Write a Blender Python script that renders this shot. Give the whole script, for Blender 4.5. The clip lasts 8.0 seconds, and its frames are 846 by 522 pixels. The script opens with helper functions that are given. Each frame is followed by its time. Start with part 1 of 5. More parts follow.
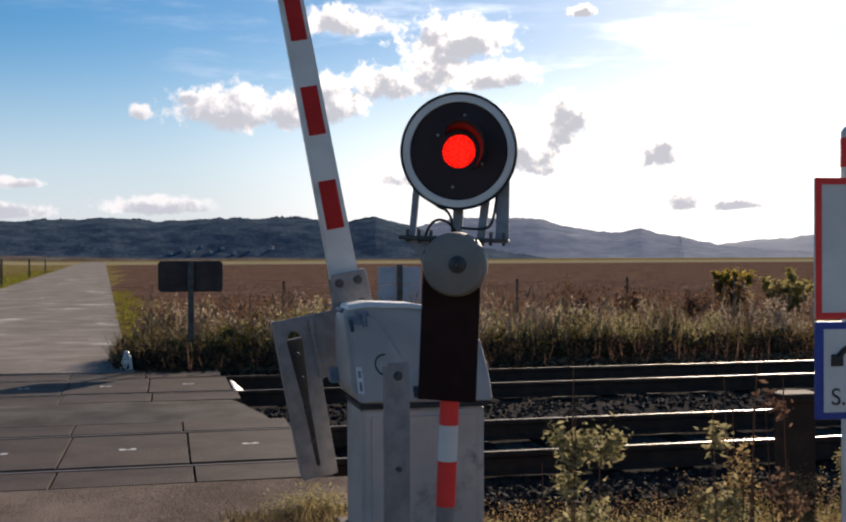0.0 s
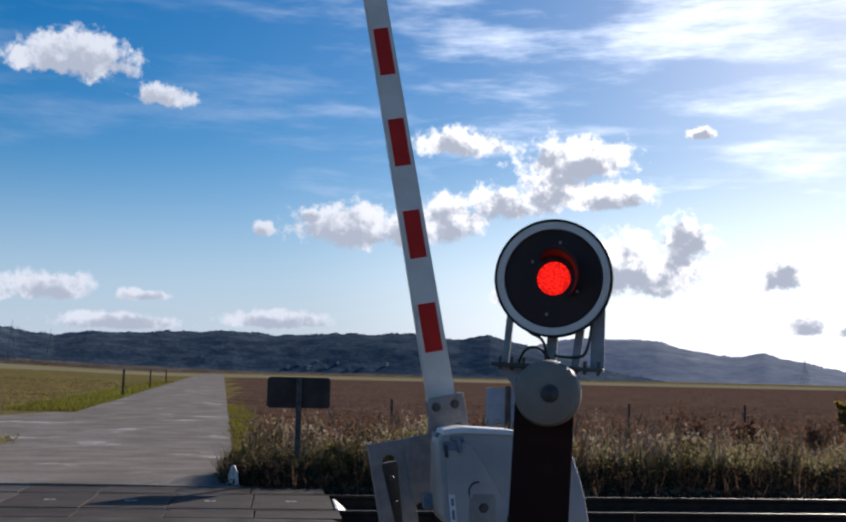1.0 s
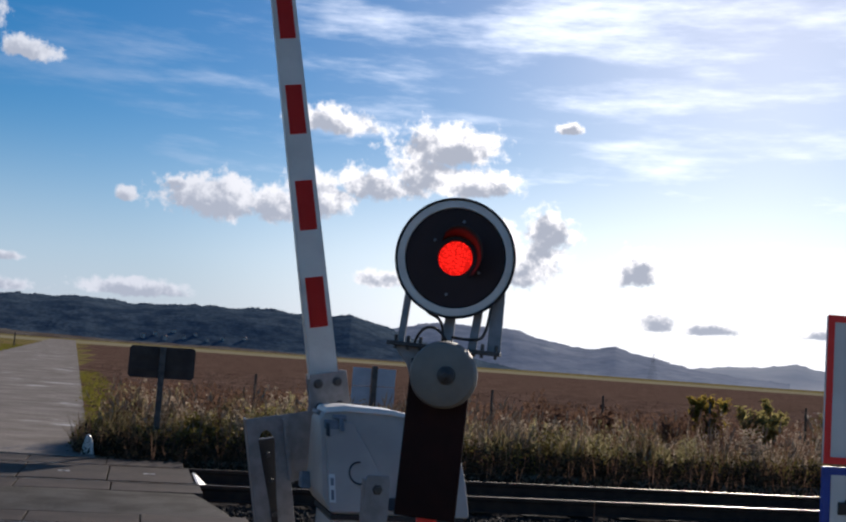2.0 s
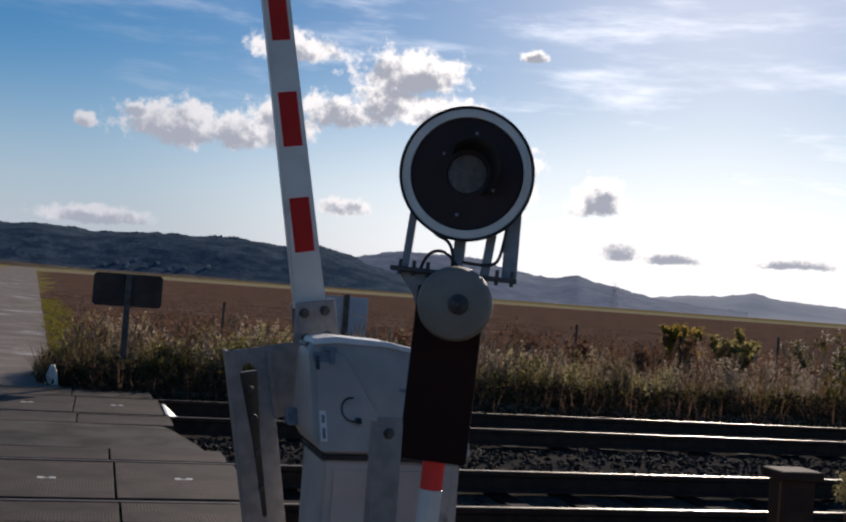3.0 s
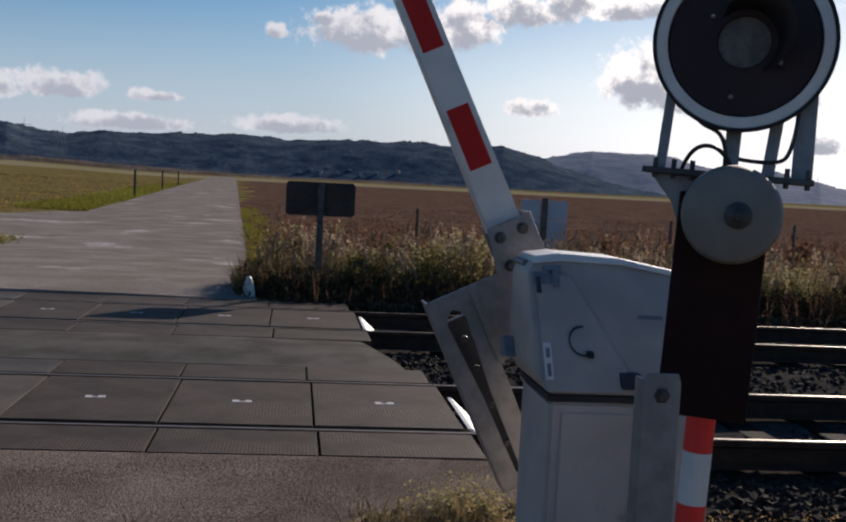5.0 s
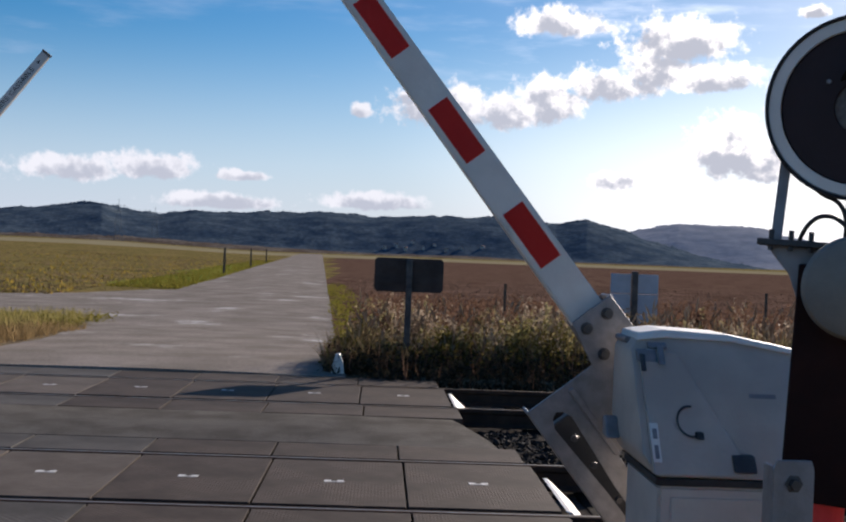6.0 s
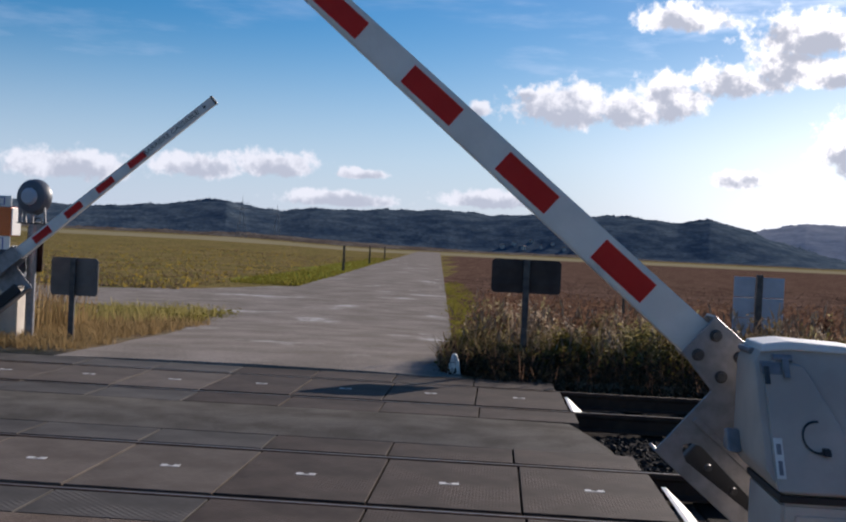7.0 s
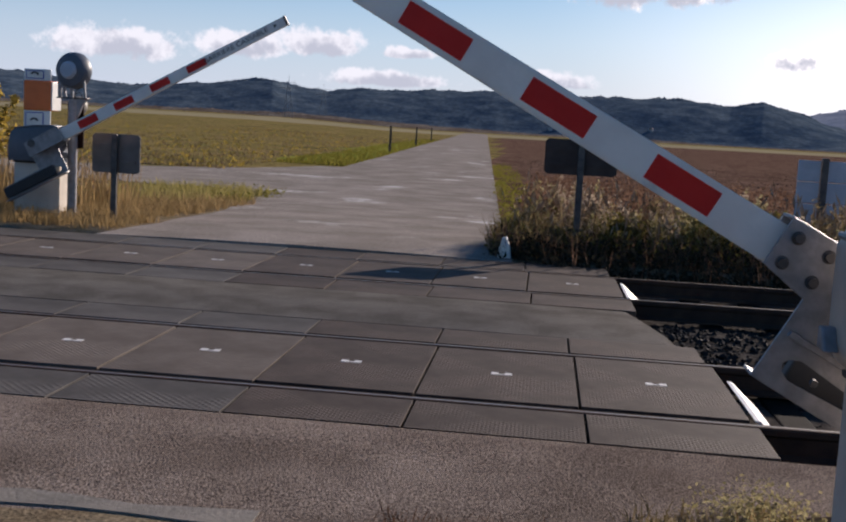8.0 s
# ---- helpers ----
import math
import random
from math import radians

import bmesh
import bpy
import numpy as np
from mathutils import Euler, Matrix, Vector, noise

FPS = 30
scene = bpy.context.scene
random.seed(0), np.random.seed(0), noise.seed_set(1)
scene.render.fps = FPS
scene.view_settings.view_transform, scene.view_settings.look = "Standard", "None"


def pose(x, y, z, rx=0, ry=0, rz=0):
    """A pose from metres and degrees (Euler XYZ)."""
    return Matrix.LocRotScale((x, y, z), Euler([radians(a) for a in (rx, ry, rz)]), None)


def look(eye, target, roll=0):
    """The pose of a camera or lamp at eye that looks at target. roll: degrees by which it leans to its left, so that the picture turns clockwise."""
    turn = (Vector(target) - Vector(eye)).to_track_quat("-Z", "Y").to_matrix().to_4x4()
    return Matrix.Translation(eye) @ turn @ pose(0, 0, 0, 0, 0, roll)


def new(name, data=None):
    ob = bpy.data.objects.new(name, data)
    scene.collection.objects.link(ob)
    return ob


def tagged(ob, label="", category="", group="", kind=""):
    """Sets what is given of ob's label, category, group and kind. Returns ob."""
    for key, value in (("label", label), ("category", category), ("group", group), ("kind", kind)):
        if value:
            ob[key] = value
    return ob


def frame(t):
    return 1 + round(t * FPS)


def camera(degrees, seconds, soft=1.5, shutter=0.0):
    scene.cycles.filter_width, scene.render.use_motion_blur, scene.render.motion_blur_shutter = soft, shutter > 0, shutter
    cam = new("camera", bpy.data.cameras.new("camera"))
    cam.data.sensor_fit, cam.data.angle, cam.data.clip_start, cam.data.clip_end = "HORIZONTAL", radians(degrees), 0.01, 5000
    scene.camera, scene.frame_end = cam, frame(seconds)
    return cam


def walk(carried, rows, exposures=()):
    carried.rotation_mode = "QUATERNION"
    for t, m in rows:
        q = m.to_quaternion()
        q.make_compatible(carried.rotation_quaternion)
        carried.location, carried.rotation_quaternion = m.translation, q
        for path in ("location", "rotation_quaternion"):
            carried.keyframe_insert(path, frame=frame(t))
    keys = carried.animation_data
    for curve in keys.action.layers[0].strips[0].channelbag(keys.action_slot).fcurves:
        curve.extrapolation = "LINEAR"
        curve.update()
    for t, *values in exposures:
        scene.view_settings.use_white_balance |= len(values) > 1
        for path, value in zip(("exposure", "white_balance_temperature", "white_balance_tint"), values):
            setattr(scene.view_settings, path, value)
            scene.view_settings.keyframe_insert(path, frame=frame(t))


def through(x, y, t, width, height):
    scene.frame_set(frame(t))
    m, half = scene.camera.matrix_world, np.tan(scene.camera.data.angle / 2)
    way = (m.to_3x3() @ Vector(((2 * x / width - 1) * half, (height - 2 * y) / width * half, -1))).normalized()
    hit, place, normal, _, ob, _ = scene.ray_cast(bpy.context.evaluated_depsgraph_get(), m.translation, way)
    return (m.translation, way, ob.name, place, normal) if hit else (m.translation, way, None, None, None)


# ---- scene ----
cam = camera(42.3, 8.0, soft=2.2)
PATH = [
    (0, (-0.524, -0.312, 1.443), (-0.071, 1.636, 1.437), -0.2),
    (0.5, (-0.46, -0.24, 1.464), (-0.099, 1.724, 1.579), -0.5),
    (1, (-0.432, -0.309, 1.475), (-0.189, 1.665, 1.683), 1.3),
    (1.5, (-0.449, -0.231, 1.469), (-0.185, 1.745, 1.627), 1.9),
    (1.7, (-0.489, -0.183, 1.464), (-0.104, 1.772, 1.644), 4.0),
    (2.8, (-0.596, 0.14, 1.455), (-0.005, 2.046, 1.591), 3.3),
    (3, (-0.583, 0.344, 1.446), (-0.022, 2.262, 1.504), 4.2),
    (3.5, (-0.597, 0.698, 1.438), (-0.124, 2.637, 1.318), 4.9),
    (4, (-0.664, 0.921, 1.45), (0.107, 2.761, 1.307), 4.8),
    (4.2, (-0.668, 0.94, 1.454), (0.08, 2.791, 1.325), 3.7),
    (4.5, (-0.64, 0.993, 1.459), (-0.072, 2.909, 1.365), 2.7),
    (5, (-0.541, 1.193, 1.457), (-0.306, 3.174, 1.316), 2.9),
    (5.2, (-0.523, 1.203, 1.455), (-0.369, 3.193, 1.327), 1.9),
    (6.3, (-0.626, 1.305, 1.463), (-0.556, 3.304, 1.469), 2.3),
    (6.5, (-0.647, 1.295, 1.481), (-0.54, 3.292, 1.479), 3.2),
    (7, (-0.581, 1.299, 1.489), (-0.72, 3.294, 1.466), 2.7),
    (7.5, (-0.534, 1.589, 1.463), (-0.797, 3.567, 1.328), 2.5),
    (8, (-0.656, 1.747, 1.451), (-0.866, 3.721, 1.209), 3.2),
]
walk(cam, [(t, look(e, g, r)) for t, e, g, r in PATH],
     exposures=[(0.0, 0.7, 6700, 15), (0.5, 0.5, 6100, 14), (1.5, 0.4, 5900, 13), (2.8, 0.22, 6250, 15), (3.5, 0.1, 6150, 15), (4.0, 0.25, 6500, 16),
                (4.5, -0.05, 6150, 15), (5.0, 0.25, 6300, 16), (6.5, 0.62, 6200, 16), (7.0, 0.55, 6100, 16), (8.0, 0.62, 6300, 19)])

# ---- light ----
SUN_AZ, SUN_EL = 31.5, 21.0        # degrees to the right of the road's direction, above the horizon
sun_dir = Vector((math.sin(radians(SUN_AZ)) * math.cos(radians(SUN_EL)),
                  math.cos(radians(SUN_AZ)) * math.cos(radians(SUN_EL)), math.sin(radians(SUN_EL))))
sun = new("sun", bpy.data.lights.new("sun", "SUN"))
sun.data.energy, sun.data.angle, sun.data.color = 4.3, radians(0.6), (1.0, 0.88, 0.72)
sun.matrix_world = look(sun_dir * 50, (0, 0, 0))

# clouds: bearing, height, half width, half height, all in degrees
CLOUDS = [(-11.3, 15.2, 3.4, 1.5), (-6.8, 13.8, 1.6, 0.8), (-1.4, 7.3, 0.7, 0.55), (1.1, 8.2, 0.7, 0.4), (3.0, 7.4, 3.6, 1.5), (6.4, 7.4, 2.4, 1.3), (8.4, 8.0, 2.0, 1.7),
          (11.4, 8.9, 2.6, 1.2), (14.9, 11.1, 3.3, 1.6), (13.8, 9.6, 2.2, 1.2), (16.4, 9.3, 2.8, 1.1), (9.0, 12.0, 2.5, 1.0), (17.6, 5.6, 2.4, 2.2), (19.4, 5.2, 2.4, 1.9),
          (20.7, 7.1, 1.6, 1.4), (25.2, 5.2, 1.7, 1.4), (-11.7, 3.9, 2.4, 1.0), (-7.3, 3.7, 1.5, 0.4), (-0.5, 2.6, 3.0, 0.65), (-8.3, 2.3, 3.6, 0.6),
          (26.4, 2.8, 1.2, 0.8), (11.9, 4.1, 1.6, 0.65), (34.9, 2.7, 2.5, 0.5), (29.0, 2.6, 2.0, 0.55), (-22.2, 3.2, 3.6, 1.1), (-16.0, 3.6, 2.4, 1.0),
          (21.4, 12.5, 0.8, 0.45), (39.4, 4.4, 2.8, 0.5)]


class Nodes:
    """A short way to write node trees."""

    def __init__(self, tree):
        self.tree = tree
        tree.nodes.clear()

    def add(self, kind, inputs=(), operation="", clamp=False, data_type="", interpolation=""):
        node = self.tree.nodes.new(kind)
        if operation:
            node.operation = operation
        if clamp:
            node.use_clamp = True
        if data_type:
            node.data_type = data_type
        if interpolation:
            node.interpolation_type = interpolation
        for key, value in dict(inputs).items():
            if isinstance(value, bpy.types.NodeSocket):
                self.tree.links.new(value, node.inputs[key])
            else:
                node.inputs[key].default_value = value
        return node

    def math(self, op, a, b=0.0, clamp=False):
        return self.add("ShaderNodeMath", {0: a, 1: b}, operation=op, clamp=clamp).outputs[0]

    def mix(self, fac, a, b):
        return self.add("ShaderNodeMix", {0: fac, 6: a, 7: b}, data_type="RGBA").outputs[2]

    def noise(self, vector, scale, detail=4.0, rough=0.55):
        return self.add("ShaderNodeTexNoise", {"Vector": vector, "Scale": scale, "Detail": detail, "Roughness": rough}).outputs[0]

    def ramp(self, fac, lo, hi):
        return self.add("ShaderNodeMapRange", {0: fac, 1: lo, 2: hi, 3: 0.0, 4: 1.0}, interpolation="SMOOTHSTEP").outputs[0]


def sky_world():
    world = bpy.data.worlds.new("sky")
    world.use_nodes = True
    scene.world = world
    n = Nodes(world.node_tree)
    node = n.add("ShaderNodeTexSky")
    node.sky_type, node.sun_disc = "NISHITA", False
    node.sun_elevation, node.sun_rotation = radians(SUN_EL), radians(SUN_AZ)
    node.air_density, node.dust_density, node.ozone_density = 1.0, 0.35, 3.0
    sky = n.add("ShaderNodeHueSaturation", {"Saturation": 1.5, "Color": node.outputs[0]}).outputs[0]
    way = n.add("ShaderNodeTexCoord").outputs["Generated"]
    xyz = n.add("ShaderNodeSeparateXYZ", {0: way}).outputs
    az = n.math("MULTIPLY", n.math("ARCTAN2", xyz[0], xyz[1]), 57.2958)
    el = n.math("MULTIPLY", n.math("ARCSINE", xyz[2]), 57.2958)
    puffs = n.noise(way, 42.0, 10.0, 0.62)
    total = under = None
    for a, e, w, h in CLOUDS:
        u = n.math("DIVIDE", n.math("SUBTRACT", az, a), w)
        v = n.math("DIVIDE", n.math("SUBTRACT", el, e), h)
        v = n.math("MAXIMUM", v, n.math("MULTIPLY", v, -1.7))
        uu = n.math("MULTIPLY", u, u)
        d = n.math("SUBTRACT", 1.0, n.math("SQRT", n.math("ADD", uu, n.math("MULTIPLY", v, v))))
        v = n.math("DIVIDE", n.math("SUBTRACT", el, e - 0.3 * h), h)
        g = n.math("SUBTRACT", 1.0, n.math("SQRT", n.math("ADD", uu, n.math("MULTIPLY", v, v))))
        total = d if total is None else n.math("MAXIMUM", total, d)
        under = g if under is None else n.math("MAXIMUM", under, g)
    body = n.math("ADD", n.math("MULTIPLY", total, 1.2), n.math("MULTIPLY", n.math("SUBTRACT", puffs, 0.46), 2.1))
    fray = n.noise(way, 120.0, 6.0, 0.6)
    body = n.math("ADD", body, n.math("MULTIPLY", n.math("SUBTRACT", fray, 0.5), 0.9))
    cover = n.ramp(body, -0.04, 0.48)
    lifted = n.add("ShaderNodeVectorMath", {0: way, 1: (0.006, 0.004, 0.012)}, operation="ADD").outputs[0]
    relief = n.math("SUBTRACT", n.noise(lifted, 42.0, 10.0, 0.62), puffs)
    shade = n.math("ADD", n.math("MULTIPLY", under, 1.25), n.math("ADD", n.math("MULTIPLY", relief, 3.2), n.math("MULTIPLY", n.math("SUBTRACT", puffs, 0.47), 1.2)))
    thick = n.math("MULTIPLY", n.ramp(shade, 0.05, 0.95), 0.9)
    # a thin veil drawn out along the horizon, thicker towards the sun
    stretched = n.add("ShaderNodeMapping", {"Vector": way, "Scale": (2.2, 2.2, 12.0), "Rotation": (0.0, radians(6), 0.0)}).outputs[0]
    wisps = n.noise(stretched, 2.4, 6.0, 0.6)
    facing = n.add("ShaderNodeVectorMath", {0: way, 1: tuple(sun_dir)}, operation="DOT_PRODUCT").outputs["Value"]
    near = n.ramp(facing, 0.81, 0.985)
    veil = n.math("MULTIPLY", n.ramp(wisps, 0.44, 0.80), n.math("ADD", 0.35, n.math("MULTIPLY", near, 0.65)))
    low = n.math("MULTIPLY", n.ramp(el, 12.0, -1.0), n.math("ADD", 0.82, n.math("MULTIPLY", near, 0.16)))
    haze = n.math("MAXIMUM", veil, low)
    glow = n.add("ShaderNodeMix", {0: near, 6: (7.2, 8.3, 10.2, 1), 7: (18.5, 18.8, 19.2, 1)}, data_type="RGBA").outputs[2]
    lit = n.mix(near, (10.5, 10.6, 10.8, 1), (19.0, 18.0, 16.5, 1))
    grey = n.mix(near, (5.9, 6.3, 7.1, 1), (5.0, 5.4, 6.2, 1))
    cloud = n.mix(thick, lit, grey)
    c = n.mix(haze, sky, glow)
    c = n.mix(cover, c, cloud)
    back = n.add("ShaderNodeBackground", {"Color": c, "Strength": SKY})
    out = n.add("ShaderNodeOutputWorld")
    n.tree.links.new(back.outputs[0], out.inputs[0])


SKY = 0.056
sky_world()


# ---- materials ----
def mat(name, a, b, scale=6.0, rough=0.7, metal=0.0, bump=0.0, bump_scale=40.0, stain=None, stain_at=0.62, per_piece=0.0, island=0.0, spec=0.5, grain=0.0, stain_fine=8.0):
    """Two tones mixed by noise, an optional stain, fine relief and an optional difference from piece to piece."""
    m = bpy.data.materials.new(name)
    m.use_nodes = True
    n = Nodes(m.node_tree)
    at = n.add("ShaderNodeTexCoord").outputs["Object"]
    f = n.ramp(n.noise(at, scale, 6.0), 0.32, 0.68)
    c = n.mix(f, (*a, 1), (*b, 1))
    if stain:
        s = n.ramp(n.noise(at, scale * 0.35, stain_fine, 0.7), stain_at, stain_at + 0.12)
        c = n.mix(s, c, (*stain, 1))
    for amount, node, socket in ((per_piece, "ShaderNodeObjectInfo", "Random"), (island, "ShaderNodeNewGeometry", "Random Per Island")):
        if amount:
            r = n.add(node).outputs[socket]
            k = n.math("ADD", 1.0 - amount, n.math("MULTIPLY", r, 2 * amount))
            c = n.add("ShaderNodeHueSaturation", {"Value": k, "Color": c}).outputs[0]
    fine = n.noise(at, bump_scale, 5.0)
    if grain:
        speck = n.ramp(n.noise(at, bump_scale * 1.3, 3.0, 0.7), 0.36, 0.66)
        k = n.math("ADD", 1.0 - grain, n.math("MULTIPLY", speck, 2 * grain))
        c = n.add("ShaderNodeHueSaturation", {"Value": k, "Color": c}).outputs[0]
    r = n.math("ADD", rough - 0.08, n.math("MULTIPLY", fine, 0.16), clamp=True)
    shader = n.add("ShaderNodeBsdfPrincipled", {"Base Color": c, "Roughness": r, "Metallic": metal, "Specular IOR Level": spec})
    if bump:
        bn = n.add("ShaderNodeBump", {"Height": fine, "Strength": bump, "Distance": 0.01})
        n.tree.links.new(bn.outputs[0], shader.inputs["Normal"])
    out = n.add("ShaderNodeOutputMaterial")
    n.tree.links.new(shader.outputs[0], out.inputs[0])
    return m


def plant_mat(name, a, b, through=0.35):
    """Leaves and stalks: matt, with light that comes through, different from blade to blade."""
    m = bpy.data.materials.new(name)
    m.use_nodes = True
    n = Nodes(m.node_tree)
    r = n.add("ShaderNodeNewGeometry").outputs["Random Per Island"]
    at = n.add("ShaderNodeTexCoord").outputs["Object"]
    f = n.math("ADD", n.math("MULTIPLY", r, 0.7), n.math("MULTIPLY", n.noise(at, 0.8, 2.0), 0.45), clamp=True)
    c = n.mix(f, (*a, 1), (*b, 1))
    d = n.add("ShaderNodeBsdfDiffuse", {"Color": c, "Roughness": 0.5})
    t = n.add("ShaderNodeBsdfTranslucent", {"Color": c})
    mixed = n.add("ShaderNodeMixShader", {0: through})
    n.tree.links.new(d.outputs[0], mixed.inputs[1])
    n.tree.links.new(t.outputs[0], mixed.inputs[2])
    out = n.add("ShaderNodeOutputMaterial")
    n.tree.links.new(mixed.outputs[0], out.inputs[0])
    return m


def lamp_mat():
    """A red lens of many small diodes: each cell glows brightest in its middle."""
    m = bpy.data.materials.new("red_diodes")
    m.use_nodes = True
    n = Nodes(m.node_tree)
    at = n.add("ShaderNodeTexCoord").outputs["Object"]
    cells = n.add("ShaderNodeTexVoronoi", {"Vector": at, "Scale": 100.0, "Randomness": 0.6}).outputs["Distance"]
    f = n.ramp(cells, 0.62, 0.2)
    k = n.math("ADD", 0.55, n.math("MULTIPLY", f, 0.75))
    e = n.add("ShaderNodeEmission", {"Color": (1.0, 0.014, 0.007, 1), "Strength": k})
    out = n.add("ShaderNodeOutputMaterial")
    n.tree.links.new(e.outputs[0], out.inputs[0])
    return m


def rubber_mat(name, a, b, pitch=70.0):
    """Crossing panels: worn rubber with a lattice of small ribs, dusty."""
    m = bpy.data.materials.new(name)
    m.use_nodes = True
    n = Nodes(m.node_tree)
    at = n.add("ShaderNodeTexCoord").outputs["Object"]
    rnd = n.add("ShaderNodeObjectInfo").outputs["Random"]
    f = n.ramp(n.noise(at, 1.6, 7.0, 0.65), 0.30, 0.72)
    c = n.mix(f, (*a, 1), (*b, 1))
    k = n.math("ADD", 0.91, n.math("MULTIPLY", rnd, 0.18))
    c = n.add("ShaderNodeHueSaturation", {"Value": k, "Color": c}).outputs[0]
    xyz = n.add("ShaderNodeSeparateXYZ", {0: at}).outputs
    d1 = n.math("SINE", n.math("MULTIPLY", n.math("ADD", xyz[0], xyz[1]), pitch * 2.2))
    d2 = n.math("SINE", n.math("MULTIPLY", n.math("SUBTRACT", xyz[0], xyz[1]), pitch * 2.2))
    ribs = n.math("MAXIMUM", d1, d2)
    worn = n.ramp(n.noise(at, 1.8, 4.0), 0.42, 0.66)
    bn = n.add("ShaderNodeBump", {"Height": n.math("MULTIPLY", ribs, worn), "Strength": 0.45, "Distance": 0.004})
    s = n.add("ShaderNodeBsdfPrincipled", {"Base Color": c, "Roughness": 0.72, "Specular IOR Level": 0.07, "Normal": bn.outputs[0]})
    out = n.add("ShaderNodeOutputMaterial")
    n.tree.links.new(s.outputs[0], out.inputs[0])
    return m


